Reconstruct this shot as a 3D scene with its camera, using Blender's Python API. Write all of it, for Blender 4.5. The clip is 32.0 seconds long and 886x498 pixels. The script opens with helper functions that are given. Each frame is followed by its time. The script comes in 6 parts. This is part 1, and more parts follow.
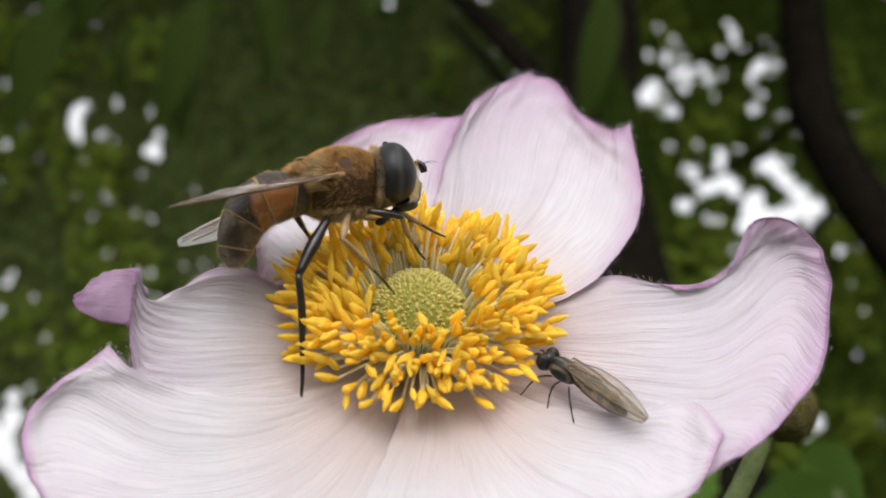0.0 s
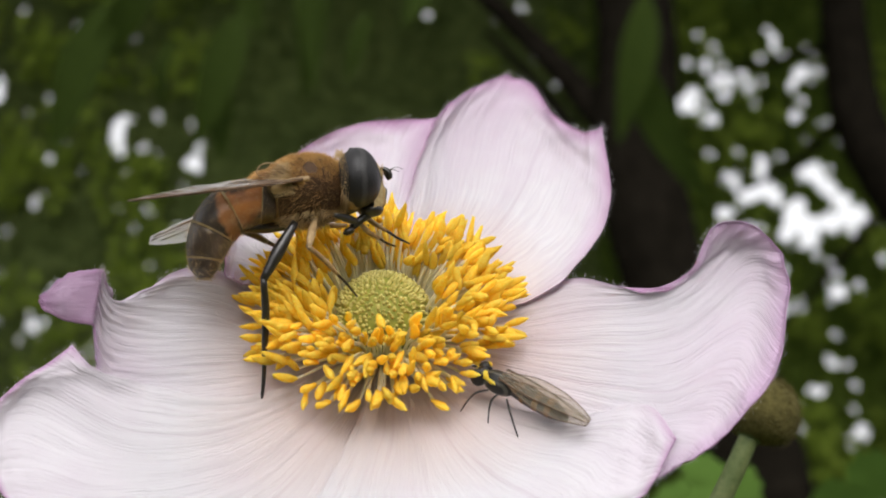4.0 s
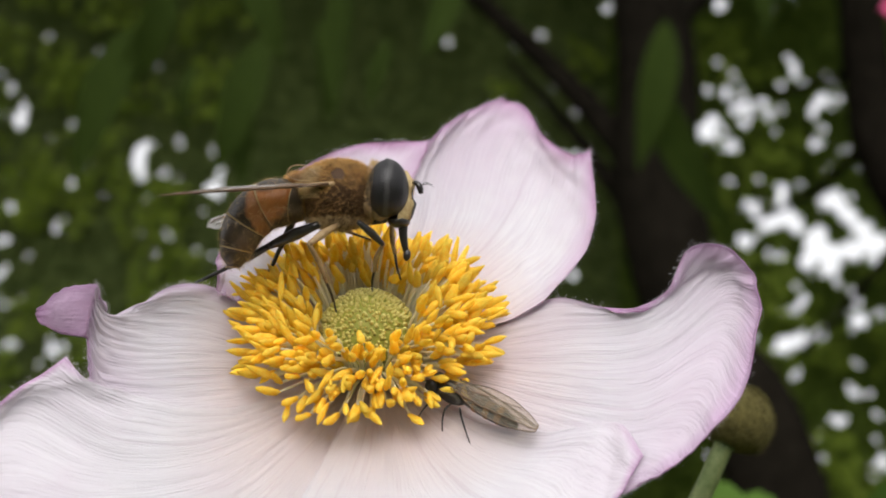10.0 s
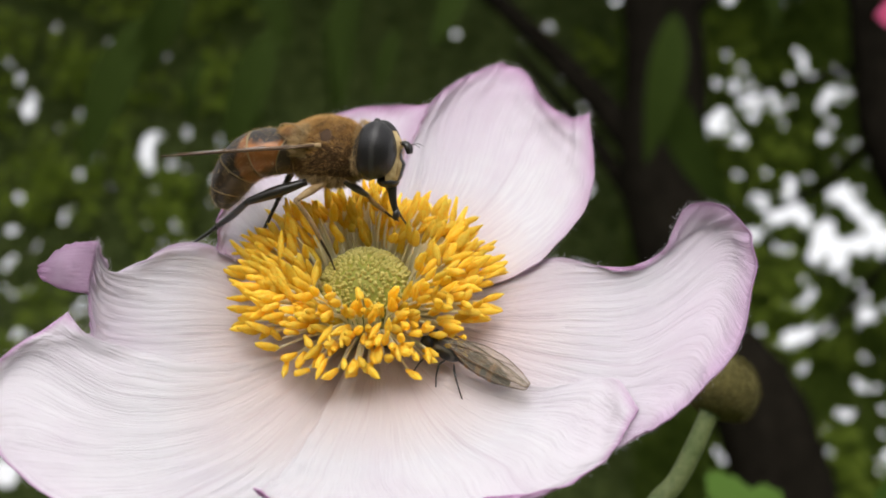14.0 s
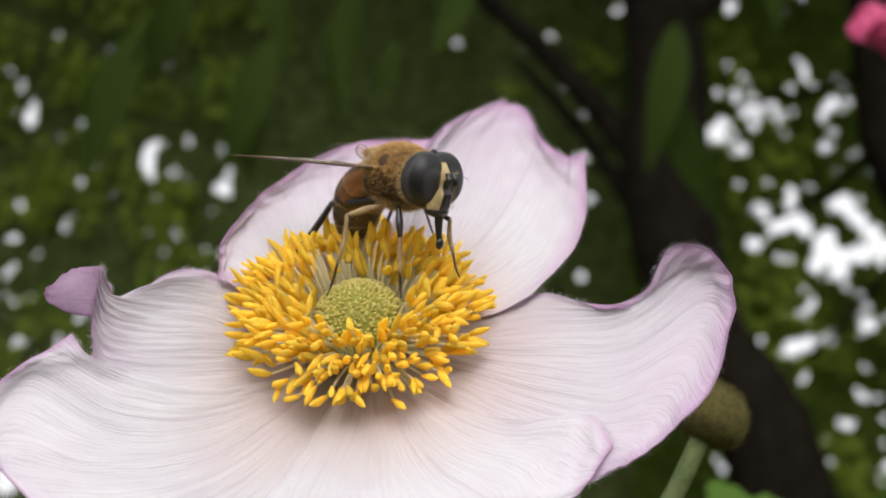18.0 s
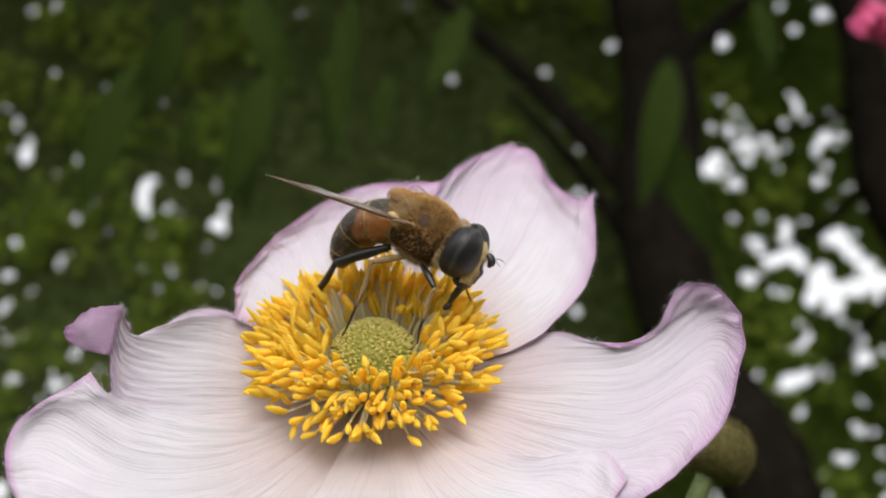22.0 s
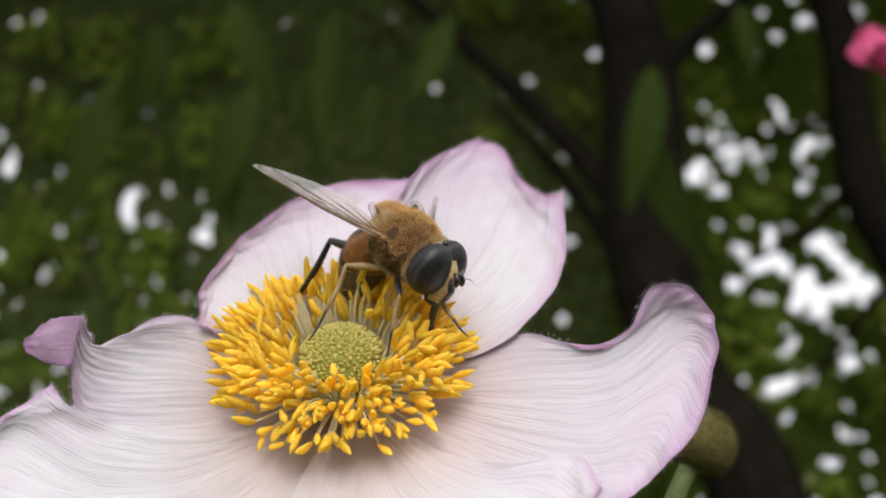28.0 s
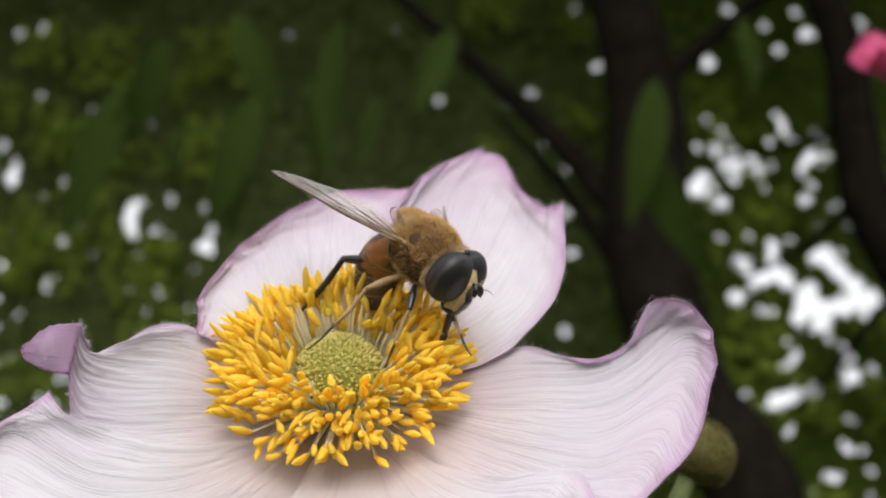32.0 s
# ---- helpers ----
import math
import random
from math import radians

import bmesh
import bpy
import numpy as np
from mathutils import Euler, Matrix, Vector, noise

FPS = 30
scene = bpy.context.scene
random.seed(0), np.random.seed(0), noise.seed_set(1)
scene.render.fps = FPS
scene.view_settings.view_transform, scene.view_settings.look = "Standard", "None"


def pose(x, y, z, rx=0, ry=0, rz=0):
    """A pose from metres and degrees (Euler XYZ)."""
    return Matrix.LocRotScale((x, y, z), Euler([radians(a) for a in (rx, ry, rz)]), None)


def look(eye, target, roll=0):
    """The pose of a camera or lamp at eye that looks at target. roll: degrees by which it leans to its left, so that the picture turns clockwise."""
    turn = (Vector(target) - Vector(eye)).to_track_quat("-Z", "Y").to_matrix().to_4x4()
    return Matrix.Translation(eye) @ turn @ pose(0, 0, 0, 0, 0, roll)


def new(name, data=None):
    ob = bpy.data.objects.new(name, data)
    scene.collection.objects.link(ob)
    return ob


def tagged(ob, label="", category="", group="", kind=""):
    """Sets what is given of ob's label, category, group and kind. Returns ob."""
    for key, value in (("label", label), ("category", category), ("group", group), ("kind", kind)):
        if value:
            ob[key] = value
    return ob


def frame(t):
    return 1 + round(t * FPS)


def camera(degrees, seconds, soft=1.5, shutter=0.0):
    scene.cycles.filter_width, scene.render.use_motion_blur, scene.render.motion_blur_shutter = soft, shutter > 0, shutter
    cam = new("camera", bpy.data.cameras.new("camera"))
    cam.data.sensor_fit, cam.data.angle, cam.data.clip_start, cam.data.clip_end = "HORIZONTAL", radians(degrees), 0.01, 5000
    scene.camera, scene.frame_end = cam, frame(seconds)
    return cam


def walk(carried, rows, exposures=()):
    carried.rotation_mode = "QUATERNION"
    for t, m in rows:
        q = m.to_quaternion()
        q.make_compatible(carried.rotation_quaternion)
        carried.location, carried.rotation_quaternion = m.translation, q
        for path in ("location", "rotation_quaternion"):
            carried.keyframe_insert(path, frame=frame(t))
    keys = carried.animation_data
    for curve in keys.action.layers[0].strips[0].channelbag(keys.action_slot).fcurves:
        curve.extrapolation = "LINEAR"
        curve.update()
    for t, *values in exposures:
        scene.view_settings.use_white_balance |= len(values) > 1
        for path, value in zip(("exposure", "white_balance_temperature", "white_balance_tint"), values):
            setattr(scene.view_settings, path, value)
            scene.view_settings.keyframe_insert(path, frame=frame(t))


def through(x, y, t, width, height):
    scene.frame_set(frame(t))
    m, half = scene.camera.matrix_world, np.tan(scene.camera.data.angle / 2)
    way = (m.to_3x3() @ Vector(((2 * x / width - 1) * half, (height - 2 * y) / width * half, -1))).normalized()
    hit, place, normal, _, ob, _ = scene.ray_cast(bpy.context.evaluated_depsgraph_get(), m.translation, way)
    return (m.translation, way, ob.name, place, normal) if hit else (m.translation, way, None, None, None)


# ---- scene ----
cam = camera(40, 32.0, soft=1.8, shutter=0.3)
cam.data.dof.use_dof = True
cam.data.dof.focus_distance = 0.0695
cam.data.dof.aperture_fstop = 55.0
cam.data.dof.aperture_blades = 0


def aim(yaw, pitch, roll):
    """The hand-held camera turns about one standpoint 1.15 m above the ground."""
    return pose(0, 0, 1.15, 0, 0, yaw) @ pose(0, 0, 0, 90 + pitch) @ pose(0, 0, 0, 0, 0, roll)


walk(cam, [
        (0, aim(-2.852, 13.382, -0.600)),
        (0.5, aim(-2.778, 13.455, -0.600)),
        (1, aim(-2.587, 13.641, -0.600)),
        (1.5, aim(-2.468, 13.630, -0.600)),
        (2, aim(-2.417, 13.302, -0.600)),
        (2.5, aim(-2.067, 13.475, -0.600)),
        (3, aim(-1.876, 13.620, -0.600)),
        (3.5, aim(-1.287, 13.854, -0.600)),
        (5.5, aim(-0.639, 13.907, -0.480)),
        (6, aim(-0.353, 14.069, -0.452)),
        (6.5, aim(-0.070, 14.391, -0.225)),
        (7, aim(0.141, 14.475, -0.137)),
        (7.5, aim(0.438, 14.683, 0.039)),
        (8, aim(0.438, 14.730, 0.153)),
        (8.5, aim(0.200, 14.866, 0.001)),
        (9, aim(0.000, 15.000, -0.000)),
        (9.5, aim(-0.020, 14.907, -0.068)),
        (10, aim(-0.025, 15.117, -0.023)),
        (10.5, aim(0.111, 15.111, -0.093)),
        (11, aim(0.269, 14.934, 0.032)),
        (11.5, aim(0.491, 14.842, 0.241)),
        (12, aim(0.411, 14.655, 0.288)),
        (12.5, aim(0.312, 14.613, 0.390)),
        (13, aim(0.021, 14.516, 0.426)),
        (13.5, aim(0.073, 14.651, 0.242)),
        (14, aim(0.323, 14.746, 0.335)),
        (14.5, aim(0.528, 14.689, 0.139)),
        (16.5, aim(0.500, 14.898, 0.600)),
        (17, aim(0.350, 15.056, 0.555)),
        (17.5, aim(0.342, 15.046, 0.476)),
        (18, aim(0.375, 15.156, 0.471)),
        (18.5, aim(0.416, 15.447, 0.478)),
        (19, aim(0.221, 15.676, 0.404)),
        (19.5, aim(0.110, 16.092, 0.218)),
        (20, aim(0.058, 16.559, 0.261)),
        (20.5, aim(0.153, 16.873, 0.186)),
        (21, aim(0.180, 17.035, 0.169)),
        (21.5, aim(0.099, 16.965, 0.188)),
        (22, aim(0.154, 16.820, 0.194)),
        (22.5, aim(-0.050, 16.707, 0.219)),
        (23, aim(-0.267, 16.584, 0.276)),
        (23.5, aim(-0.211, 16.629, 0.013)),
        (24, aim(-0.215, 16.696, -0.061)),
        (24.5, aim(-0.177, 16.687, -0.258)),
        (25, aim(-0.169, 16.741, -0.328)),
        (25.5, aim(-0.375, 16.586, -0.266)),
        (27.5, aim(-0.541, 16.960, -0.527)),
        (28, aim(-0.555, 17.243, -0.544)),
        (28.5, aim(-0.526, 17.353, -0.547)),
        (29, aim(-0.560, 17.378, -0.626)),
        (29.5, aim(-0.512, 17.363, -0.536)),
        (30, aim(-0.467, 17.379, -0.443)),
        (30.5, aim(-0.508, 17.512, -0.596)),
        (31, aim(-0.474, 17.596, -0.668)),
        (31.5, aim(-0.480, 17.620, -0.451)),
        (32, aim(-0.453, 17.794, -0.296))], exposures=[(0, 0.12, 6400, 12), (32, 0.12, 6400, 12)])

# ---- light: a bright, lightly clouded sky
world = bpy.data.worlds.new("world")
scene.world = world
world.use_nodes = True
sky = world.node_tree.nodes.new("ShaderNodeTexSky")
sky.sky_type, sky.sun_disc = "NISHITA", False
sky.sun_elevation, sky.sun_rotation = radians(35), radians(180)
sky.air_density, sky.dust_density = 1.0, 6.0
back = world.node_tree.nodes["Background"]
veil = world.node_tree.nodes.new("ShaderNodeHueSaturation")  # thin cloud takes the blue out of the sky
veil.inputs["Saturation"].default_value = 0.15
world.node_tree.links.new(sky.outputs[0], veil.inputs["Color"])
cloud = world.node_tree.nodes.new("ShaderNodeMix")  # an even layer of bright cloud over most of it
cloud.data_type = "RGBA"
cloud.inputs[0].default_value = 0.7
cloud.inputs[7].default_value = (8.0, 8.0, 8.0, 1)
world.node_tree.links.new(veil.outputs[0], cloud.inputs[6])
world.node_tree.links.new(cloud.outputs[2], back.inputs[0])
back.inputs[1].default_value = 0.15
sun = new("sun", bpy.data.lights.new("sun", "SUN"))
sun.data.energy, sun.data.angle, sun.data.color = 1.5, radians(40), (1.0, 0.97, 0.93)
sun.matrix_world = look((0, -4.0, 3.95), (0, 0, 1.15))

# ---- materials
MM = 0.001


class Nodes:
    """A short hand for node trees."""

    def __init__(self, name):
        self.m = bpy.data.materials.new(name)
        self.m.use_nodes = True
        self.t = self.m.node_tree
        self.b = self.t.nodes["Principled BSDF"]
        self.out = self.t.nodes["Material Output"]

    def n(self, kind, **kw):
        node = self.t.nodes.new("ShaderNode" + kind)
        for k, v in kw.items():
            node.inputs[k].default_value = v
        return node

    def link(self, a, b):
        self.t.links.new(a, b)

    def math(self, op, a, b=None, c=None):
        node = self.t.nodes.new("ShaderNodeMath")
        node.operation = op
        for i, v in enumerate((a, b, c)):
            if v is None:
                continue
            if isinstance(v, (int, float)):
                node.inputs[i].default_value = v
            else:
                self.link(v, node.inputs[i])
        return node.outputs[0]

    def noise(self, scale, vector=None, detail=4.0, rough=0.55):
        node = self.n("TexNoise", Scale=scale, Detail=detail, Roughness=rough)
        self.link(vector if vector is not None else self.coord(), node.inputs["Vector"])
        return node.outputs["Fac"]

    def coord(self, which="Object"):
        return self.n("TexCoord").outputs[which]

    def ramp(self, fac, stops):
        node = self.n("ValToRGB")
        e = node.color_ramp.elements
        while len(e) < len(stops):
            e.new(0.5)
        for el, (p, c) in zip(e, stops):
            el.position = p
            el.color = (*c, 1) if len(c) == 3 else c
        self.link(fac, node.inputs[0])
        return node.outputs[0]

    def mix(self, fac, a, b, blend="MIX"):
        node = self.t.nodes.new("ShaderNodeMix")
        node.data_type, node.blend_type = "RGBA", blend
        for i, v in ((0, fac), (6, a), (7, b)):
            if isinstance(v, (int, float)):
                node.inputs[i].default_value = v
            elif isinstance(v, tuple):
                node.inputs[i].default_value = (*v, 1)
            else:
                self.link(v, node.inputs[i])
        return node.outputs[2]

    def bump(self, height, distance, strength=0.6):
        node = self.n("Bump", Strength=strength, Distance=distance)
        self.link(height, node.inputs["Height"])
        self.link(node.outputs[0], self.b.inputs["Normal"])

    def paint(self, colour, rough=0.6, spec=0.4):
        if isinstance(colour, tuple):
            self.b.inputs["Base Color"].default_value = (*colour, 1)
        else:
            self.link(colour, self.b.inputs["Base Color"])
        self.b.inputs["Roughness"].default_value = rough
        self.b.inputs["Specular IOR Level"].default_value = spec
        return self

    def translucent(self, colour, amount):
        tr = self.n("BsdfTranslucent")
        if isinstance(colour, tuple):
            tr.inputs[0].default_value = (*colour, 1)
        else:
            self.link(colour, tr.inputs[0])
        mx = self.n("MixShader", Fac=amount)
        self.link(self.b.outputs[0], mx.inputs[1])
        self.link(tr.outputs[0], mx.inputs[2])
        self.link(mx.outputs[0], self.out.inputs[0])
        return self


def speckled(name, a, b, scale, rough=0.6, spec=0.4, bump=0.0, fine=4.0, vary=0.0):
    """Two-scale mottling between two colours, with relief of bump metres."""
    k = Nodes(name)
    n1, n2 = k.noise(scale), k.noise(scale * fine, detail=3)
    f = k.math("MULTIPLY_ADD", n2, 0.5, k.math("MULTIPLY", n1, 0.5))
    col = k.ramp(f, ((0.32, a), (0.66, b)))
    if vary:
        info = k.n("ObjectInfo")
        hs = k.n("HueSaturation")
        k.link(k.math("MULTIPLY_ADD", info.outputs["Random"], vary, 1 - vary / 2), hs.inputs["Value"])
        k.link(col, hs.inputs["Color"])
        col = hs.outputs[0]
    k.paint(col, rough, spec)
    if bump:
        k.bump(f, bump)
    k.col = col
    return k


def petal_material(name, body, rim, rim_width, streak, shade, rosy=0.25, taper=0.16):
    """Silky petal: fine veins along its length, a pink rim, a warm flush at the base."""
    k = Nodes(name)
    uv = k.n("UVMap")
    sep = k.n("SeparateXYZ")
    k.link(uv.outputs[0], sep.inputs[0])
    u, v = sep.outputs[0], sep.outputs[1]
    wob = k.noise(4.0, uv.outputs[0], 2)
    vv = k.math("MULTIPLY_ADD", wob, 0.05, v)
    comb = k.n("CombineXYZ")
    k.link(k.math("MULTIPLY", u, 5.0), comb.inputs[0])
    k.link(k.math("MULTIPLY", vv, 95.0), comb.inputs[1])
    fib = k.noise(1.0, comb.outputs[0], 5, 0.62)
    comb2 = k.n("CombineXYZ")
    k.link(k.math("MULTIPLY", u, 1.1), comb2.inputs[0])
    k.link(k.math("MULTIPLY", vv, 17.0), comb2.inputs[1])
    vein = k.noise(1.0, comb2.outputs[0], 3, 0.5)
    blot = k.noise(160.0)
    far = k.math("SUBTRACT", 1.0, u)
    edge = k.math("MINIMUM", v, k.math("SUBTRACT", 1.0, v))
    edge = k.math("MINIMUM", k.math("MULTIPLY_ADD", far, taper, edge), far)
    edge = k.math("MULTIPLY_ADD", k.math("SUBTRACT", blot, 0.5), rim_width * 0.9, edge)
    mask = k.ramp(edge, ((0.0, (1, 1, 1)), (rim_width * 0.35, (0.55, 0.55, 0.55)), (rim_width, (0, 0, 0))))
    fade = k.ramp(u, ((0.45, (1, 1, 1)), (0.95, (0.3, 0.3, 0.3))))
    fibf = k.ramp(fib, ((0.42, (1, 1, 1)), (0.58, (0, 0, 0))))
    near = k.ramp(u, ((0.15, (1, 1, 1)), (0.62, (0.25, 0.25, 0.25))))
    patch = k.ramp(k.noise(120.0, detail=2), ((0.35, (0.25, 0.25, 0.25)), (0.65, (1, 1, 1))))
    c = k.mix(k.math("MULTIPLY", k.math("MULTIPLY", k.math("MULTIPLY", fibf, fade), patch), streak), body, shade)
    veinf = k.ramp(vein, ((0.30, (1, 1, 1)), (0.44, (0, 0, 0))))
    c = k.mix(k.math("MULTIPLY", k.math("MULTIPLY", veinf, near), 0.6), c, (0.38, 0.24, 0.32))
    flush = k.ramp(u, ((0.14, (1, 1, 1)), (0.50, (0, 0, 0))))
    c = k.mix(k.math("MULTIPLY", flush, 0.65), c, (0.72, 0.52, 0.43))
    blotf = k.ramp(blot, ((0.45, (0, 0, 0)), (0.75, (1, 1, 1))))
    c = k.mix(k.math("MULTIPLY", blotf, 0.14), c, rim)
    outer = k.ramp(k.math("MULTIPLY_ADD", k.math("SUBTRACT", k.noise(140.0, detail=3), 0.5), 0.8, u), ((0.55, (0, 0, 0)), (0.95, (1, 1, 1))))
    c = k.mix(k.math("MULTIPLY", outer, rosy), c, (0.60, 0.44, 0.58))
    c = k.mix(mask, c, rim)
    k.paint(c, 0.6, 0.25)
    h = k.math("MULTIPLY_ADD", vein, 0.6, fib)
    k.bump(h, 0.00015, 1.0)
    k.b.inputs["Sheen Weight"].default_value = 0.15
    k.b.inputs["Sheen Roughness"].default_value = 0.5
    return k.translucent(c, 0.15).m


M = {}
M["petal"] = petal_material("petal_face", (0.73, 0.712, 0.735), (0.54, 0.32, 0.51), 0.05, 0.28, (0.52, 0.46, 0.53))
M["petal_back"] = petal_material("petal_back", (0.74, 0.72, 0.745), (0.52, 0.29, 0.48), 0.10, 0.4, (0.52, 0.45, 0.53), 0.6, 0.10)
M["petal_rosy"] = petal_material("petal_rosy", (0.73, 0.705, 0.735), (0.56, 0.36, 0.55), 0.13, 0.34, (0.52, 0.45, 0.53), 0.40, 0.07)
M["petal_under"] = petal_material("petal_underside", (0.62, 0.43, 0.60), (0.52, 0.25, 0.48), 0.20, 0.9, (0.42, 0.20, 0.40))
k = speckled("anther", (0.97, 0.62, 0.020), (1.0, 0.86, 0.16), 1500, 0.6, 0.25, 0.00012, vary=0.35)
M["anther"] = k.translucent(k.col, 0.45).m
k = speckled("filament", (0.90, 0.84, 0.55), (0.95, 0.93, 0.80), 700, 0.5, 0.3)
M["filament"] = k.translucent(k.col, 0.6).m
M["carpel"] = speckled("carpel", (0.36, 0.31, 0.06), (0.60, 0.52, 0.17), 800, 0.5, 0.3, 0.00005).m
# darker colour of the under-dome paints the shade between carpels
M["carpel_gap_shade"] = speckled("carpel_gap_shade", (0.16, 0.17, 0.02), (0.30, 0.29, 0.04), 800, 0.6, 0.3, 0.00005).m
k = speckled("stem_green", (0.08, 0.115, 0.035), (0.17, 0.20, 0.08), 500, 0.55, 0.3, 0.0001)
M["stem"] = k.m
M["seed"] = speckled("seed_wool", (0.055, 0.046, 0.014), (0.15, 0.13, 0.042), 2500, 0.9, 0.15, 0.0003).m
M["hair_white"] = speckled("hair_white", (0.75, 0.70, 0.74), (0.85, 0.82, 0.85), 800, 0.6, 0.3).m
M["fur"] = speckled("fur_tan", (0.40, 0.215, 0.064), (0.74, 0.48, 0.19), 420, 0.7, 0.25).m
M["fur_dark"] = speckled("fur_dark", (0.022, 0.012, 0.005), (0.15, 0.075, 0.024), 420, 0.7, 0.25).m
M["fur_pale"] = speckled("fur_pale", (0.44, 0.29, 0.12), (0.68, 0.52, 0.28), 500, 0.65, 0.3).m
M["cuticle"] = speckled("cuticle_brown", (0.020, 0.010, 0.005), (0.075, 0.038, 0.015), 400, 0.7, 0.25, 0.0001).m
M["rim"] = speckled("rim_dusted", (0.16, 0.115, 0.055), (0.36, 0.28, 0.16), 900, 0.7, 0.2, 0.00006).m
M["black"] = speckled("cuticle_black", (0.008, 0.007, 0.006), (0.022, 0.018, 0.014), 900, 0.3, 0.6, 0.00003).m
M["leg_pale"] = speckled("leg_pale", (0.20, 0.12, 0.05), (0.40, 0.28, 0.14), 900, 0.5, 0.4).m
M["face"] = speckled("face_cream", (0.36, 0.25, 0.10), (0.60, 0.47, 0.25), 900, 0.6, 0.25, 0.00006).m


def eye_material():
    """Glossy dark compound eye with faint upright bands."""
    k = Nodes("compound_eye")
    sep = k.n("SeparateXYZ")
    k.link(k.coord(), sep.inputs[0])
    w = k.math("SINE", k.math("MULTIPLY_ADD", sep.outputs[0], 6200.0, k.math("MULTIPLY", k.noise(700.0), 3.0)))
    col = k.ramp(w, ((0.30, (0.010, 0.009, 0.009)), (0.9, (0.034, 0.032, 0.031))))
    k.paint(col, 0.45, 0.4)
    vor = k.n("TexVoronoi", Scale=9000.0)
    k.link(k.coord(), vor.inputs["Vector"])
    k.bump(vor.outputs["Distance"], 0.00002, 0.5)
    return k.m


def tergite_material(name, orange, band):
    """Abdomen plate: amber flanks, a dark saddle along the back, a pale hind margin."""
    k = Nodes(name)
    uv = k.n("UVMap")
    sep = k.n("SeparateXYZ")
    k.link(uv.outputs[0], sep.inputs[0])
    u, v = sep.outputs[0], sep.outputs[1]
    wob = k.math("MULTIPLY", k.math("SUBTRACT", k.noise(420.0), 0.5), 0.42)
    side = k.math("ADD", k.math("ABSOLUTE", k.math("SUBTRACT", v, 0.5)), wob)
    f = k.ramp(k.math("MULTIPLY_ADD", u, band, side), ((0.06, (0.020, 0.014, 0.010)), (0.11, orange), (0.28, orange), (0.36, (0.10, 0.07, 0.05))))
    mark = k.ramp(k.noise(330.0, detail=1), ((0.50, (0, 0, 0)), (0.58, (1, 1, 1))))
    f = k.mix(k.math("MULTIPLY", mark, 0.8), f, (0.030, 0.018, 0.011))
    rim = k.ramp(u, ((0.92, (0, 0, 0)), (0.96, (1, 1, 1))))
    c = k.mix(k.math("MULTIPLY", rim, 0.8), f, (0.52, 0.38, 0.18))
    k.paint(k.mix(k.math("MULTIPLY", k.noise(1500.0), 0.45), c, (0.035, 0.024, 0.014)), 0.40, 0.45)
    k.bump(k.noise(3000.0), 0.00004)
    return k.m


M["eye"] = eye_material()
k = Nodes("thorax_striped")
sep = k.n("SeparateXYZ")
k.link(k.coord(), sep.inputs[0])
bands = k.math("SINE", k.math("MULTIPLY_ADD", sep.outputs[1], 14000.0, k.math("MULTIPLY", k.noise(1500.0), 2.0)))
k.paint(k.ramp(bands, ((0.45, (0.014, 0.013, 0.011)), (0.85, (0.10, 0.092, 0.075)))), 0.4, 0.4)
k.bump(k.noise(4000.0), 0.00003)
M["striped"] = k.m
M["scutellum"] = speckled("scutellum_amber", (0.16, 0.075, 0.02), (0.34, 0.18, 0.06), 600, 0.5, 0.4, 0.00006).m
M["tergite_amber"] = tergite_material("tergite_amber", (0.46, 0.17, 0.040), -0.10)
M["tergite_mixed"] = tergite_material("tergite_mixed", (0.30, 0.12, 0.036), -0.34)
M["tergite_dark"] = tergite_material("tergite_dark", (0.060, 0.040, 0.024), 0.0)


def wing_material(name, a, b, clear, root=None):
    """Clear membrane, faintly brown, glinting on its pleats; browner towards the root."""
    k = Nodes(name)
    col = k.mix(k.noise(500.0), a, b)
    if root:
        sep = k.n("SeparateXYZ")
        k.link(k.coord(), sep.inputs[0])
        col = k.mix(k.ramp(k.math("MULTIPLY", sep.outputs[0], -220.0), ((0.05, (1, 1, 1)), (0.75, (0, 0, 0)))), col, root)
    k.paint(col, 0.12, 0.9)
    k.bump(k.noise(900.0), 0.0002, 0.7)
    tr = k.n("BsdfTransparent")
    tr.inputs[0].default_value = (0.93, 0.91, 0.87, 1)
    mx = k.n("MixShader", Fac=clear)
    k.link(k.b.outputs[0], mx.inputs[1])
    k.link(tr.outputs[0], mx.inputs[2])
    k.link(mx.outputs[0], k.out.inputs[0])
    return k.m


M["wing"] = wing_material("wing_membrane", (0.46, 0.44, 0.43), (0.76, 0.75, 0.74), 0.74, (0.34, 0.21, 0.10))
M["wing_smoky"] = wing_material("wing_smoky", (0.22, 0.20, 0.17), (0.42, 0.39, 0.34), 0.94)
M["wing_glassy"] = wing_material("wing_glassy", (0.20, 0.165, 0.11), (0.40, 0.36, 0.28), 0.84)
M["wing_vein"] = speckled("wing_vein", (0.06, 0.035, 0.015), (0.14, 0.08, 0.04), 900, 0.5, 0.4).m


def leaf_material(name, a, b, through):
    k = Nodes(name)
    geo = k.n("NewGeometry")
    n = k.noise(60.0)
    f = k.math("MULTIPLY_ADD", geo.outputs["Random Per Island"], 0.6, k.math("MULTIPLY", n, 0.4))
    col = k.ramp(f, ((0.15, a), (0.85, b)))
    k.paint(col, 0.7, 0.03)
    k.bump(k.noise(180.0), 0.002)
    return k.translucent(col, through).m


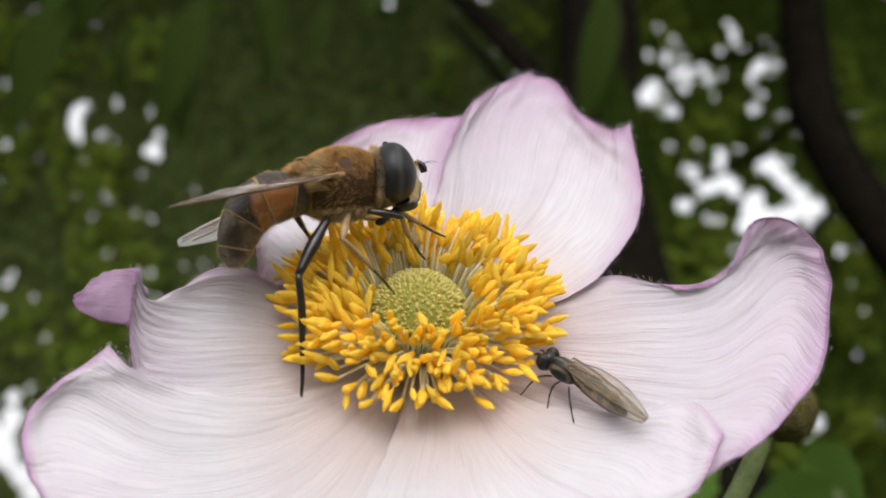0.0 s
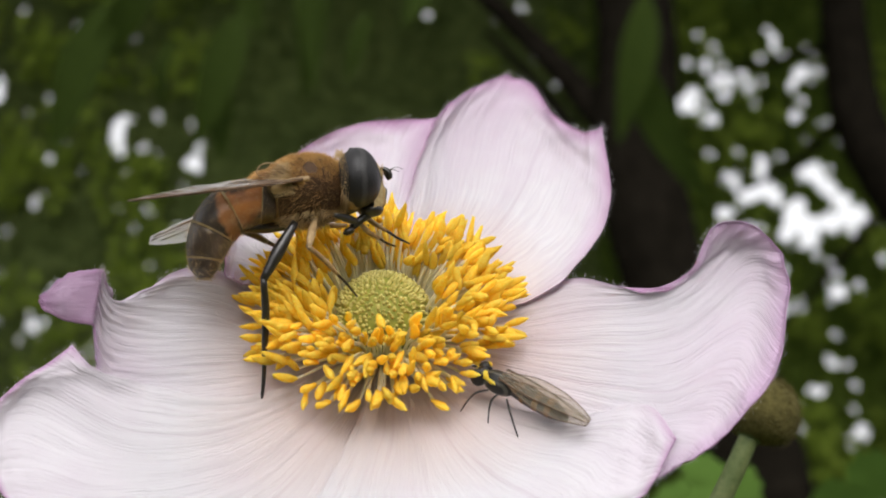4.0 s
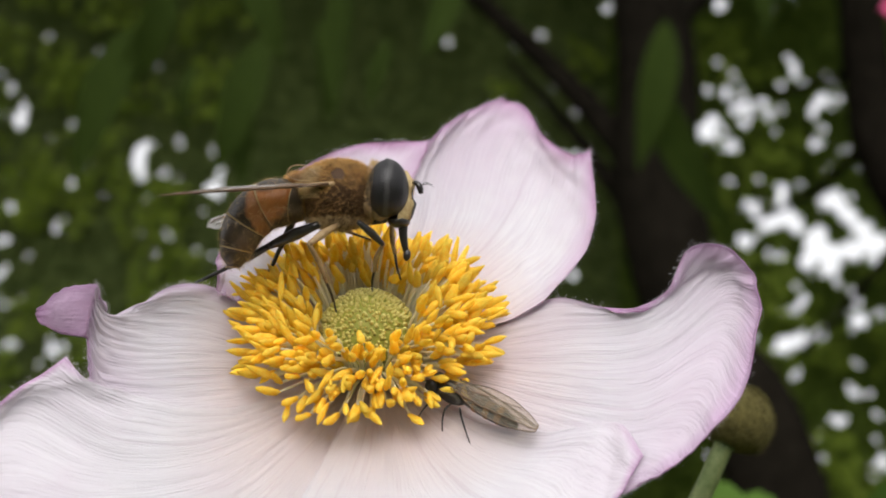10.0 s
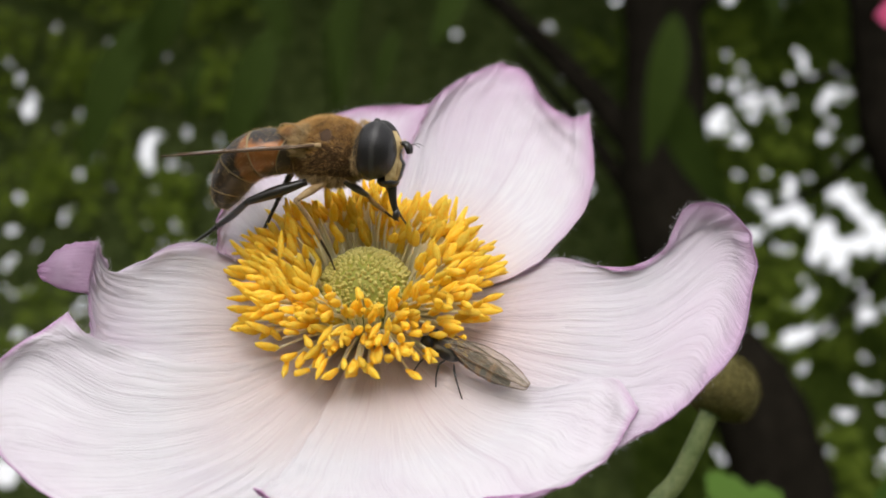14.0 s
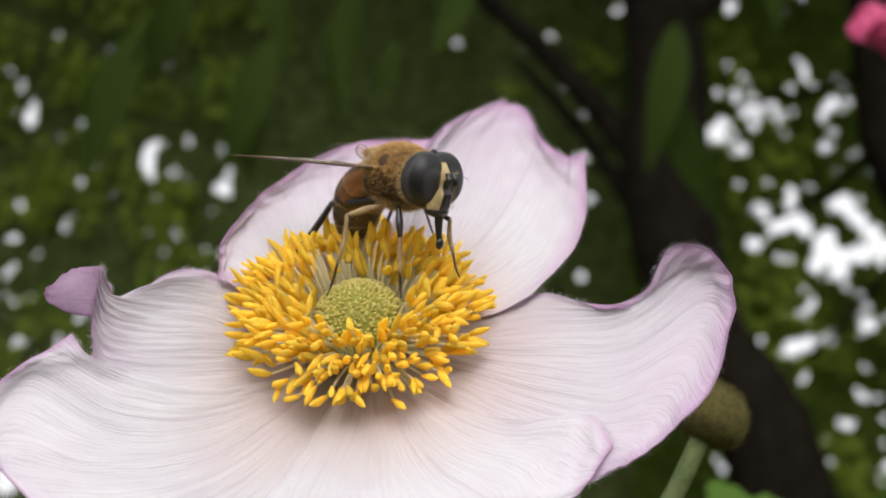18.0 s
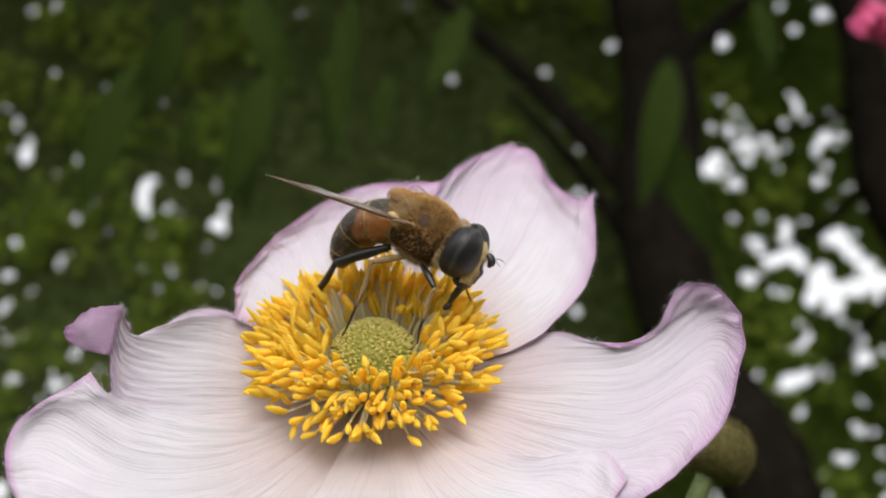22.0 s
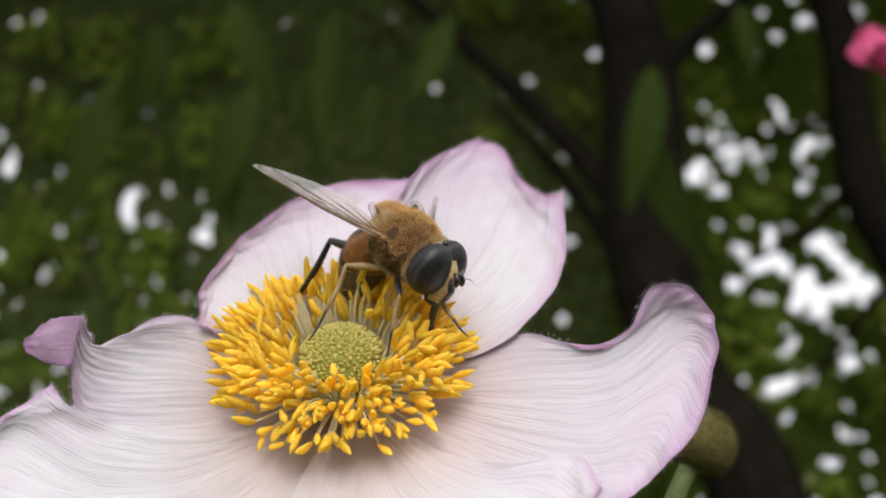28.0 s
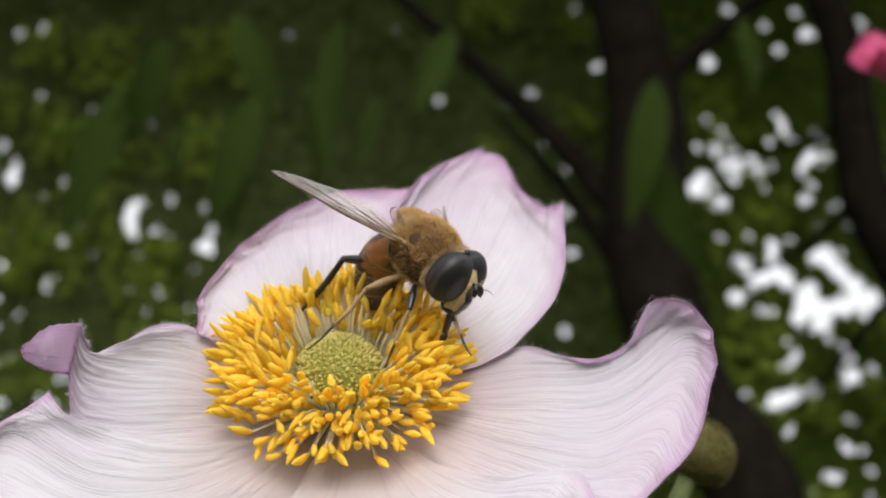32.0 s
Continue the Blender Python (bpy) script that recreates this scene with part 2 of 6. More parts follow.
M["leaf_dark"] = leaf_material("leaf_dark", (0.042, 0.062, 0.017), (0.135, 0.170, 0.052), 0.35)
M["leaf_light"] = leaf_material("leaf_light", (0.044, 0.070, 0.010), (0.12, 0.17, 0.028), 0.5)
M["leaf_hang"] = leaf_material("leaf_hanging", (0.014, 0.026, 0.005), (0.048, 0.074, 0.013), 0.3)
# raised leaf colour stands in for sky light shining through
M["leaf_backlit"] = leaf_material("leaf_backlit", (0.10, 0.15, 0.015), (0.26, 0.34, 0.05), 0.5)
M["leaf_near"] = leaf_material("leaf_near", (0.07, 0.13, 0.02), (0.11, 0.20, 0.04), 0.35)
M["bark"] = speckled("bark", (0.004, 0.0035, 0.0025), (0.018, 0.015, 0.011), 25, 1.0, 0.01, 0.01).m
k = speckled("pink_petal", (0.55, 0.05, 0.16), (0.75, 0.14, 0.30), 90, 0.55, 0.3, 0.0003)
M["pink"] = k.translucent(k.col, 0.3).m
k = speckled("soil_and_grass", (0.035, 0.05, 0.015), (0.09, 0.10, 0.04), 3.0, 0.9, 0.2, 0.02, fine=9)
M["ground"] = k.m


# ---- builders
def finish(name, verts, faces, material, parent=None, label="", smooth=True, scale=MM, mats=None, mat_index=None, uvs=None):
    me = bpy.data.meshes.new(name)
    me.from_pydata([tuple(c * scale for c in v) for v in verts], [], faces)
    for m in ([material] if mats is None else mats):
        me.materials.append(m)
    if smooth:
        me.polygons.foreach_set("use_smooth", [True] * len(me.polygons))
    if mat_index is not None:
        me.polygons.foreach_set("material_index", mat_index)
    if uvs is not None:
        layer = me.uv_layers.new(name="UVMap")
        flat = np.array([uvs[l.vertex_index] for l in me.loops], np.float32).ravel()
        layer.data.foreach_set("uv", flat)
    me.update()
    ob = new(name, me)
    if parent is not None:
        ob.parent = parent
    if label:
        ob["label"] = label
    return ob


def part(name, bm, material, parent, label="", scale=MM):
    """One bmesh as one mesh object under a thing or a part."""
    me = bpy.data.meshes.new(name)
    bmesh.ops.scale(bm, vec=(scale, scale, scale), verts=bm.verts)
    bm.to_mesh(me)
    bm.free()
    me.polygons.foreach_set("use_smooth", [True] * len(me.polygons))
    me.materials.append(material)
    ob = new(name, me)
    ob.parent = parent
    if label:
        ob["label"] = label
    return ob


def ball(rx, ry, rz, at=(0, 0, 0), n=20, m=14, shape=None):
    bm = bmesh.new()
    bmesh.ops.create_uvsphere(bm, u_segments=n, v_segments=m, radius=1)
    for v in bm.verts:
        p = v.co.copy()
        if shape:
            p = shape(p)
        v.co = Vector((p.x * rx + at[0], p.y * ry + at[1], p.z * rz + at[2]))
    return bm


def spline(points, n):
    """A smooth curve of n points through the given ones."""
    p = np.array(points, float)
    t = np.linspace(0, len(p) - 1, n)
    i = np.clip(t.astype(int), 0, len(p) - 2)
    f = (t - i)[:, None]
    a, b = p[i], p[i + 1]
    pre = np.where((i > 0)[:, None], p[np.maximum(i - 1, 0)], 2 * a - b)
    post = np.where((i + 2 < len(p))[:, None], p[np.minimum(i + 2, len(p) - 1)], 2 * b - a)
    return 0.5 * (2 * a + (b - pre) * f + (2 * pre - 5 * a + 4 * b - post) * f ** 2 + (3 * a - pre - 3 * b + post) * f ** 3)


def tube(points, radii, sides=8, n=12):
    """Vertices and faces of a tapered tube along a smooth curve, closed at both ends."""
    c = spline(points, n)
    r = np.interp(np.linspace(0, 1, n), np.linspace(0, 1, len(radii)), radii)
    tan = np.gradient(c, axis=0)
    up = Vector((0.3, 0.2, 1)) if abs(tan[0][2]) < 0.9 * np.linalg.norm(tan[0]) else Vector((1, 0.2, 0))
    verts, faces = [], []
    for i in range(n):
        t = Vector(tan[i]).normalized()
        a = t.cross(up).normalized()
        b = t.cross(a)
        up = -b if b.dot(up) < 0 else b
        for j in range(sides):
            w = 2 * math.pi * j / sides
            verts.append(Vector(c[i]) + float(r[i]) * (math.cos(w) * a + math.sin(w) * up))
    for i in range(n - 1):
        for j in range(sides):
            k2 = (j + 1) % sides
            faces.append((i * sides + j, i * sides + k2, (i + 1) * sides + k2, (i + 1) * sides + j))
    faces.append(tuple(range(sides))[::-1])
    faces.append(tuple((n - 1) * sides + j for j in range(sides)))
    return verts, faces


def hairs(roots, normals, length, width, lean, rng, droop=0.0):
    """Fine bristles as slender three-sided blades."""
    verts, faces = [], []
    for p, nrm in zip(roots, normals):
        d = np.array(nrm) + rng.normal(0, 0.28, 3) + np.array(lean)
        d /= np.linalg.norm(d)
        s = np.cross(d, rng.normal(0, 1, 3))
        s *= width / np.linalg.norm(s)
        ln = length * rng.uniform(0.6, 1.25)
        b = len(verts)
        q = np.array(p)
        verts += [q - s, q + s, q + d * ln * 0.6 + np.array((0, 0, -droop * 0.3)), q + d * ln + np.array((0, 0, -droop))]
        faces += [(b, b + 1, b + 2), (b + 1, b + 3, b + 2), (b, b + 2, b + 3)]
    return verts, faces


# ---- the ground
bm = bmesh.new()
bmesh.ops.create_grid(bm, x_segments=60, y_segments=60, size=1)
for v in bm.verts:
    r = v.co.length
    v.co = v.co * (2 + 250 * r ** 3)
    v.co.z = 0.03 * noise.noise(v.co * 0.7) if v.co.length < 40 else 0
ground = part("ground", bm, M["ground"], None, scale=1)
tagged(ground, "dark garden soil with low grass under the shrubs", "ground", kind="structure")

# ---- the anemone flower; its own z is the axis of the bloom
CAGES = {
    "back_right": [
        [(0.8, 1.8, 0.5), (1.6, 2.6, 0.5), (2.7, 2.8, 0.5), (3.7, 2.6, 0.5), (4.7, 1.5, 0.5)],
        [(1.0, 5.2, 1.5), (2.3, 6.4, 1.5), (4.1, 6.4, 1.5), (5.8, 5.2, 1.5), (7.5, 0.9, 1.5)],
        [(1.4, 8.8, 2.8), (3.4, 10.4, 2.8), (5.9, 10.2, 2.7), (8.7, 8.3, 2.7), (10.9, 2.3, 2.8)],
        [(2.3, 12.3, 4.2), (4.1, 15.1, 4.4), (7.2, 15.8, 4.2), (10.8, 12.6, 4.2), (13.8, 6.8, 4.4)],
        [(3.3, 14.9, 5.5), (4.8, 17.2, 5.8), (6.6, 18.8, 6.0), (8.5, 19.8, 6.1), (10.1, 18.6, 6.1), (11.2, 15.3, 5.8), (12.9, 13.1, 5.8), (14.1, 13.3, 6.1)],],
    "back_left": [
        [(-2.7, 0.2, 0.5), (-2.2, 1.0, 0.5), (-1.4, 1.8, 0.5), (-0.4, 2.3, 0.5), (0.6, 2.3, 0.5)],
        [(-5.0, 1.1, 1.5), (-4.2, 2.9, 1.5), (-2.9, 4.6, 1.5), (-1.2, 5.8, 1.5), (0.9, 6.5, 1.2)],
        [(-7.0, 1.4, 2.5), (-6.6, 4.4, 3.0), (-4.8, 7.3, 3.0), (-2.0, 9.2, 3.0), (1.7, 9.7, 2.6)],
        [(-8.3, 1.7, 3.0), (-8.4, 5.9, 3.6), (-6.0, 10.1, 3.7), (-2.6, 13.1, 3.7), (2.6, 13.2, 3.6)],
        [(-8.8, 1.6, 3.4), (-9.0, 4.5, 4.2), (-6.8, 10.0, 4.8), (-2.3, 15.1, 5.0), (4.3, 16.8, 4.6)],],
    "right": [
        [(1.7, 1.0, 0.5), (2.3, 0.3, 0.4), (2.7, -0.3, 0.3), (2.5, -1.2, 0.2), (1.9, -2.9, -0.1)],
        [(5.7, 1.1, 1.0), (6.3, -0.0, 0.9), (6.6, -1.4, 0.8), (6.4, -3.4, 0.4), (5.2, -6.2, -0.2)],
        [(10.8, 2.6, 2.2), (11.2, 0.2, 2.0), (11.3, -2.6, 1.8), (10.5, -5.8, 0.9), (8.6, -8.5, 0.0)],
        [(14.9, -0.8, 4.0), (16.1, -1.2, 4.0), (16.1, -3.7, 3.2), (14.5, -7.6, 1.8), (12.2, -10.0, 0.5)],
        [(16.9, -0.6, 4.8), (19.4, 0.9, 5.6), (20.4, -1.2, 4.8), (17.5, -8.0, 3.0), (13.4, -11.9, 1.2)],
        [(18.3, 0.8, 7.2), (19.5, 1.1, 7.5), (20.8, 0.5, 7.4), (21.8, -1.4, 6.9), (21.6, -4.2, 6.0), (20.2, -7.9, 4.7), (18.2, -10.2, 3.6), (16.2, -11.5, 2.7), (14.8, -11.9, 2.0)],],
    "left": [
        [(-2.0, -0.3, 0.3), (-2.3, -0.6, 0.3), (-2.4, -1.0, 0.2), (-2.2, -1.9, 0.1), (-1.5, -3.1, -0.1)],
        [(-5.4, 0.9, 1.0), (-5.9, -0.2, 0.8), (-6.2, -1.2, 0.6), (-6.1, -2.7, 0.2), (-5.2, -5.1, -0.2)],
        [(-8.7, 2.4, 2.8), (-9.5, 0.2, 2.0), (-9.6, -1.7, 1.5), (-9.4, -3.7, 0.7), (-8.8, -6.2, -0.2)],
        [(-11.4, 1.2, 4.2), (-12.5, -0.5, 3.0), (-12.9, -2.5, 2.2), (-12.7, -4.5, 1.4), (-12.1, -6.5, 0.3)],
        [(-14.4, -1.3, 3.6), (-14.6, -1.8, 4.5), (-14.8, -3.0, 3.4), (-14.7, -4.7, 2.0), (-14.0, -6.8, 0.6)],
        [(-14.8, -1.5, 5.0), (-14.9, -1.6, 6.5), (-15.3, -2.5, 5.0), (-15.3, -3.9, 3.8), (-15.2, -5.1, 2.0)],],
    "left_fold": [
        [(-14.9, -1.5, 6.5), (-15.1, -2.5, 5.4), (-15.3, -3.7, 4.4)],
        [(-16.5, -1.7, 6.4), (-16.6, -3.1, 5.8), (-16.6, -3.8, 4.8)],
        [(-18.1, -2.2, 5.4), (-18.2, -2.7, 5.3), (-17.9, -3.3, 5.2)],],
    "front_left": [
        [(-1.6, -1.8, 0.3), (-1.4, -2.2, 0.2), (-1.0, -2.6, 0.1), (-0.5, -2.9, -0.0), (0.1, -3.0, 0.0)],
        [(-4.9, -4.5, 0.6), (-4.5, -5.6, 0.3), (-3.5, -6.6, 0.0), (-2.2, -7.2, -0.3), (-1.0, -7.0, -0.3)],
        [(-8.8, -5.8, 1.0), (-8.8, -8.3, 0.4), (-7.3, -10.6, -0.2), (-4.6, -11.4, -0.6), (-1.7, -10.6, -0.6)],
        [(-12.7, -5.6, 2.0), (-13.4, -8.9, 1.0), (-12.0, -12.3, 0.0), (-7.8, -14.2, -0.8), (-2.5, -13.0, -1.0)],
        [(-14.9, -5.8, 3.2), (-17.8, -7.1, 2.2), (-16.4, -12.7, 0.8), (-10.2, -15.9, -0.5), (-3.2, -14.2, -1.2)],
        [(-16.3, -4.6, 3.8), (-19.7, -8.6, 3.0), (-18.3, -12.7, 1.2), (-11.5, -16.5, -0.2), (-3.6, -14.8, -1.2)],],
    "front_right": [
        [(-0.5, -2.8, 0.3), (0.3, -3.3, 0.3), (1.1, -3.5, 0.3), (1.9, -3.3, 0.3), (2.5, -2.6, 0.3)],
        [(-1.3, -6.8, 0.2), (0.3, -7.3, 0.2), (1.8, -7.4, 0.3), (3.6, -6.8, 0.4), (5.2, -5.5, 0.6)],
        [(-2.6, -10.2, -0.2), (-0.5, -10.8, 0.0), (2.4, -11.0, 0.2), (6.0, -10.0, 0.5), (9.1, -7.5, 1.0)],
        [(-3.9, -12.7, -0.4), (-1.0, -13.3, -0.2), (3.0, -13.5, 0.1), (8.8, -12.1, 0.6), (12.4, -7.5, 1.6)],
        [(-4.7, -14.0, 0.0), (-1.4, -14.9, -0.2), (4.1, -15.3, 0.1), (10.3, -14.1, 0.8), (14.1, -7.9, 2.0)],
        [(-4.8, -14.2, 0.6), (-1.4, -15.6, 0.2), (5.2, -15.6, 0.6), (12.3, -13.7, 1.4), (15.0, -10.3, 2.2)],],
}


def petal_mesh(cage, nu, nv, thick, seed, ruffle=0.25, ridge=0.05):
    """A smooth sheet over the ribs, two-sided, with a slightly uneven rim."""
    rows = np.array([spline(r, nv) for r in cage])
    grid = np.stack([spline(rows[:, j], nu) for j in range(nv)], 1)
    du = np.gradient(grid, axis=0)
    dv = np.gradient(grid, axis=1)
    nrm = np.cross(du, dv)
    nrm /= np.linalg.norm(nrm, axis=2, keepdims=True) + 1e-9
    if nrm[:, :, 2].mean() < 0:
        nrm = -nrm
    wave = np.zeros((nu, nv))
    for i in range(nu):
        for j in range(nv):
            u, v = i / (nu - 1), j / (nv - 1)
            q = Vector((u * 1.6 + seed, v * 9, seed * 3.1))
            e = max(abs(2 * v - 1), u) ** 3
            wave[i, j] = ruffle * u * (noise.noise(q) * 0.8 + 0.5 * noise.noise(q * 2.7)) + ridge * (0.4 + 1.2 * u * (1.15 - u)) * noise.noise(Vector((u * 5.5, v * 40 + 1.5 * noise.noise(Vector((u * 3, v * 4, seed))), seed * 2))) + e * 0.25 * noise.noise(Vector((u * 14, v * 14, seed)))
    top = grid + nrm * wave[:, :, None]
    rim = np.minimum(np.minimum(np.arange(nv), np.arange(nv)[::-1])[None, :], (nu - 1 - np.arange(nu))[:, None])
    low = top - nrm * (thick * np.clip(0.35 + rim / 6.0, 0, 1))[:, :, None]
    verts = list(map(tuple, top.reshape(-1, 3))) + list(map(tuple, low.reshape(-1, 3)))
    uv = [(i / (nu - 1), j / (nv - 1)) for i in range(nu) for j in range(nv)] * 2
    up = np.cross(du, dv)[..., 2].mean() > 0
    faces, index, off = [], [], nu * nv
    for i in range(nu - 1):
        for j in range(nv - 1):
            a, b, c, d = i * nv + j, (i + 1) * nv + j, (i + 1) * nv + j + 1, i * nv + j + 1
            faces.append((a, b, c, d) if up else (d, c, b, a))
            index.append(0)
            faces.append((off + d, off + c, off + b, off + a) if up else (off + a, off + b, off + c, off + d))
            index.append(1)
    loop = [j for j in range(nv)] + [i * nv + nv - 1 for i in range(1, nu)] + [(nu - 1) * nv + j for j in range(nv - 2, -1, -1)] + [i * nv for i in range(nu - 2, 0, -1)]
    for a, b in zip(loop, loop[1:] + loop[:1]):
        faces.append((a, b, off + b, off + a))
        index.append(1)
    return verts, faces, index, uv, top, nrm


flower = tagged(new("anemone_flower"), "pale pink anemone bloom with a golden ring of stamens", "flower")
rng = np.random.default_rng(4)
for i, (key_name, cage) in enumerate(CAGES.items()):
    if key_name == "left_fold":
        continue
    verts, faces, index, uv, top, nrm = petal_mesh(cage, 48, 220, 0.16, i * 1.7 + 0.3, 0.3, 0.035 if key_name == "right" else 0.025)
    if key_name == "left":
        v2, f2, i2, u2, _, _ = petal_mesh(CAGES["left_fold"], 18, 16, 0.14, 9.3, 0.1)
        n0 = len(verts)
        verts += v2
        faces += [tuple(x + n0 for x in f) for f in f2]
        index += [1] * len(i2)
        uv += [(0.55 + 0.45 * a, b) for a, b in u2]
    ob = finish("petal", verts, faces, None, flower, mats=[M["petal_rosy" if key_name in ("left", "right") else "petal_back" if key_name.startswith("back") else "petal"], M["petal_under"]], mat_index=index, uvs=uv)
    # downy fringe on the rim
    roots, normals = [], []
    nu, nv = top.shape[:2]
    for s in range(2200):
        side = rng.integers(0, 3)
        if side == 0:
            a, b = nu - 1, rng.integers(0, nv)
            d = top[a, b] - top[a - 1, b]
        else:
            a, b = rng.integers(nu // 3, nu), (0 if side == 1 else nv - 1)
            d = top[a, b] - top[a, 1 if side == 1 else nv - 2]
        d = d / (np.linalg.norm(d) + 1e-9)
        roots.append(top[a, b] + rng.normal(0, 0.12, 3))
        normals.append(d * 0.9 + nrm[a, b] * 0.3)
    hv, hf = hairs(roots, normals, 0.14, 0.007, (0, 0, 0), rng)
    tagged(finish("down", hv, hf, M["hair_white"], ob, "fine white down on the petal rim", smooth=False), kind="stuff")

# the green button of carpels
rng = np.random.default_rng(17)
verts, faces = [], []
nb = 1150
for i in range(nb):
    zz = max(-0.6, min(0.999, 1 - 1.55 * (i + 0.5 + rng.uniform(-9, 9)) / nb))
    a = i * 2.399963 + rng.uniform(-0.12, 0.12)
    rr = math.sqrt(max(0, 1 - zz * zz))
    d = Vector((rr * math.cos(a), rr * math.sin(a), zz))
    c = d * 2.85 + Vector((0, 0, 1.25))
    x = d.orthogonal().normalized()
    y = d.cross(x)
    b = len(verts)
    s = rng.uniform(0.085, 0.15)
    for ring, hgt in ((1.0, -0.05), (0.75, 0.09)):
        for q in range(6):
            w = q * math.pi / 3
            verts.append(c + (x * math.cos(w) + y * math.sin(w)) * s * ring + d * hgt)
    verts.append(c + d * rng.uniform(0.12, 0.22))
    for q in range(6):
        r2 = (q + 1) % 6
        faces.append((b + q, b + r2, b + 6 + r2, b + 6 + q))
        faces.append((b + 6 + q, b + 6 + r2, b + 12))
button = part("carpel_button", ball(2.85, 2.85, 2.8, (0, 0, 1.25), 28, 18), M["carpel_gap_shade"], flower, "dense yellow-green dome of carpels")
tagged(finish("carpel", verts, faces, M["carpel"], button), kind="stuff")

bm = bmesh.new()
bmesh.ops.create_cone(bm, segments=24, radius1=2.2, radius2=4.4, depth=0.9, cap_ends=True)
bmesh.ops.translate(bm, vec=(0, 0, -0.75), verts=bm.verts)
part("receptacle", bm, M["stem"], flower, "pale green base of the bloom")

# stamens: pale thread and golden anther each
rng = np.random.default_rng(11)


def anther_mesh(name, ln, w):
    bm = ball(w, w * 0.72, ln, (0, 0, ln * 0.8), 10, 9, lambda p: Vector((p.x * (1 - 0.25 * p.z) * (0.7 if abs(p.x) < 0.4 else 1.0) + 0.22 * (p.z + 0.3) ** 2 * math.sin(ln * 40), p.y * (1 + 0.2 * math.sin(p.z * 4 + ln * 9)), p.z)) * (1 + 0.22 * noise.noise(p * 2.2 + Vector((ln * 31, w * 17, 0)))))
    ob = part(name, bm, M["anther"], None)
    me = ob.data
    bpy.data.objects.remove(ob)
    return me


anthers = [anther_mesh("anther", l, w) for l, w in ((0.80, 0.25), (0.68, 0.29), (0.94, 0.24), (0.60, 0.26), (0.84, 0.28), (0.74, 0.23), (1.00, 0.25))]
threads = {}
for ring, (r0, r1, z1) in enumerate(((2.9, 3.9, 2.4), (3.0, 4.7, 2.8), (3.1, 5.4, 2.8), (3.2, 6.1, 2.5), (3.3, 6.7, 1.9), (3.4, 7.2, 1.2))):
    for alt in range(3):
        rr, zz = r1 + (alt - 1) * 0.28, z1 + (alt - 1) * 0.35
        pts = [(r0 - 0.2, 0, 0.2), (r0 + 0.35 * (rr - r0), 0.05 * alt, 0.2 + 0.55 * zz), (rr, 0, zz)]
        tv, tf = tube(pts, (0.11, 0.095, 0.075), 5, 7)
        ob = finish("stamen", tv, tf, M["filament"])
        e = spline(pts, 7)
        threads[ring, alt] = (ob.data, Vector(e[-1]), Vector(e[-1] - e[-2]).normalized())
        bpy.data.objects.remove(ob)
count = (30, 44, 54, 58, 58, 50)
for ring, cnt in enumerate(count):
    for i in range(cnt):
        me, tip, way = threads[ring, int(rng.integers(0, 3))]
        ang = 360 * (i + rng.uniform(-0.4, 0.4)) / cnt
        back = math.sin(radians(ang))
        st = new("stamen", me)
        st.parent = flower
        st.matrix_basis = pose(0, 0, 0, rng.normal(0, 4), min(5.5, rng.normal(0, 4)) - 9.5 - 3 * back, 0)
        st.matrix_basis = pose(0, 0, 0, 0, 0, ang) @ st.matrix_basis
        an = new("anther", anthers[int(rng.integers(0, 7))])
        an.parent = st
        d = (way + Vector((rng.normal(0, 0.28), rng.normal(0, 0.3), rng.normal(0.1, 0.25)))).normalized()
        an.matrix_basis = Matrix.Translation(tip * MM) @ d.to_track_quat("Z", "X").to_matrix().to_4x4() @ pose(0, 0, 0, 0, 0, rng.uniform(0, 360))
# the crowded rest of the ring, too close-set to pick apart
verts, faces, verts2, faces2 = [], [], [], []
for i in range(230):
    ring = int(rng.choice(6, p=(0.08, 0.15, 0.22, 0.24, 0.19, 0.12)))
    me, tip, way = threads[ring, int(rng.integers(0, 3))]
    ang = rng.uniform(0, 360)
    back = math.sin(radians(ang))
    m = pose(0, 0, 0, 0, 0, ang) @ pose(0, 0, 0, rng.normal(0, 5), min(6, rng.normal(0, 5)) - 9.5 - 3 * back, 0)
    for src, mm, vs, fs in ((me, m, verts, faces), (anthers[int(rng.integers(0, 7))], m @ Matrix.Translation(tip * MM) @ (way + Vector(rng.normal(0, 0.3, 3))).to_track_quat("Z", "X").to_matrix().to_4x4(), verts2, faces2)):
        n0 = len(vs)
        vs += [mm @ v.co for v in src.vertices]
        fs += [tuple(x + n0 for x in p.vertices) for p in src.polygons]
rest = tagged(finish("stamen_ring", verts, faces, M["filament"], flower, scale=1), kind="stuff")
tagged(finish("pollen_mass", verts2, faces2, M["anther"], rest, scale=1), kind="stuff")

# the stem, bending down from the back of the bloom
tv, tf = tube([(0, 0, 0.6), (0, 0.5, -6), (0, 10, -24), (2, 60, -110), (4, 300, -520), (0, 620, -1050)], (1.9, 0.95, 1.0, 1.2, 1.8, 2.2), 10, 40)
finish("stem", tv, tf, M["stem"], flower, "slender green stem")

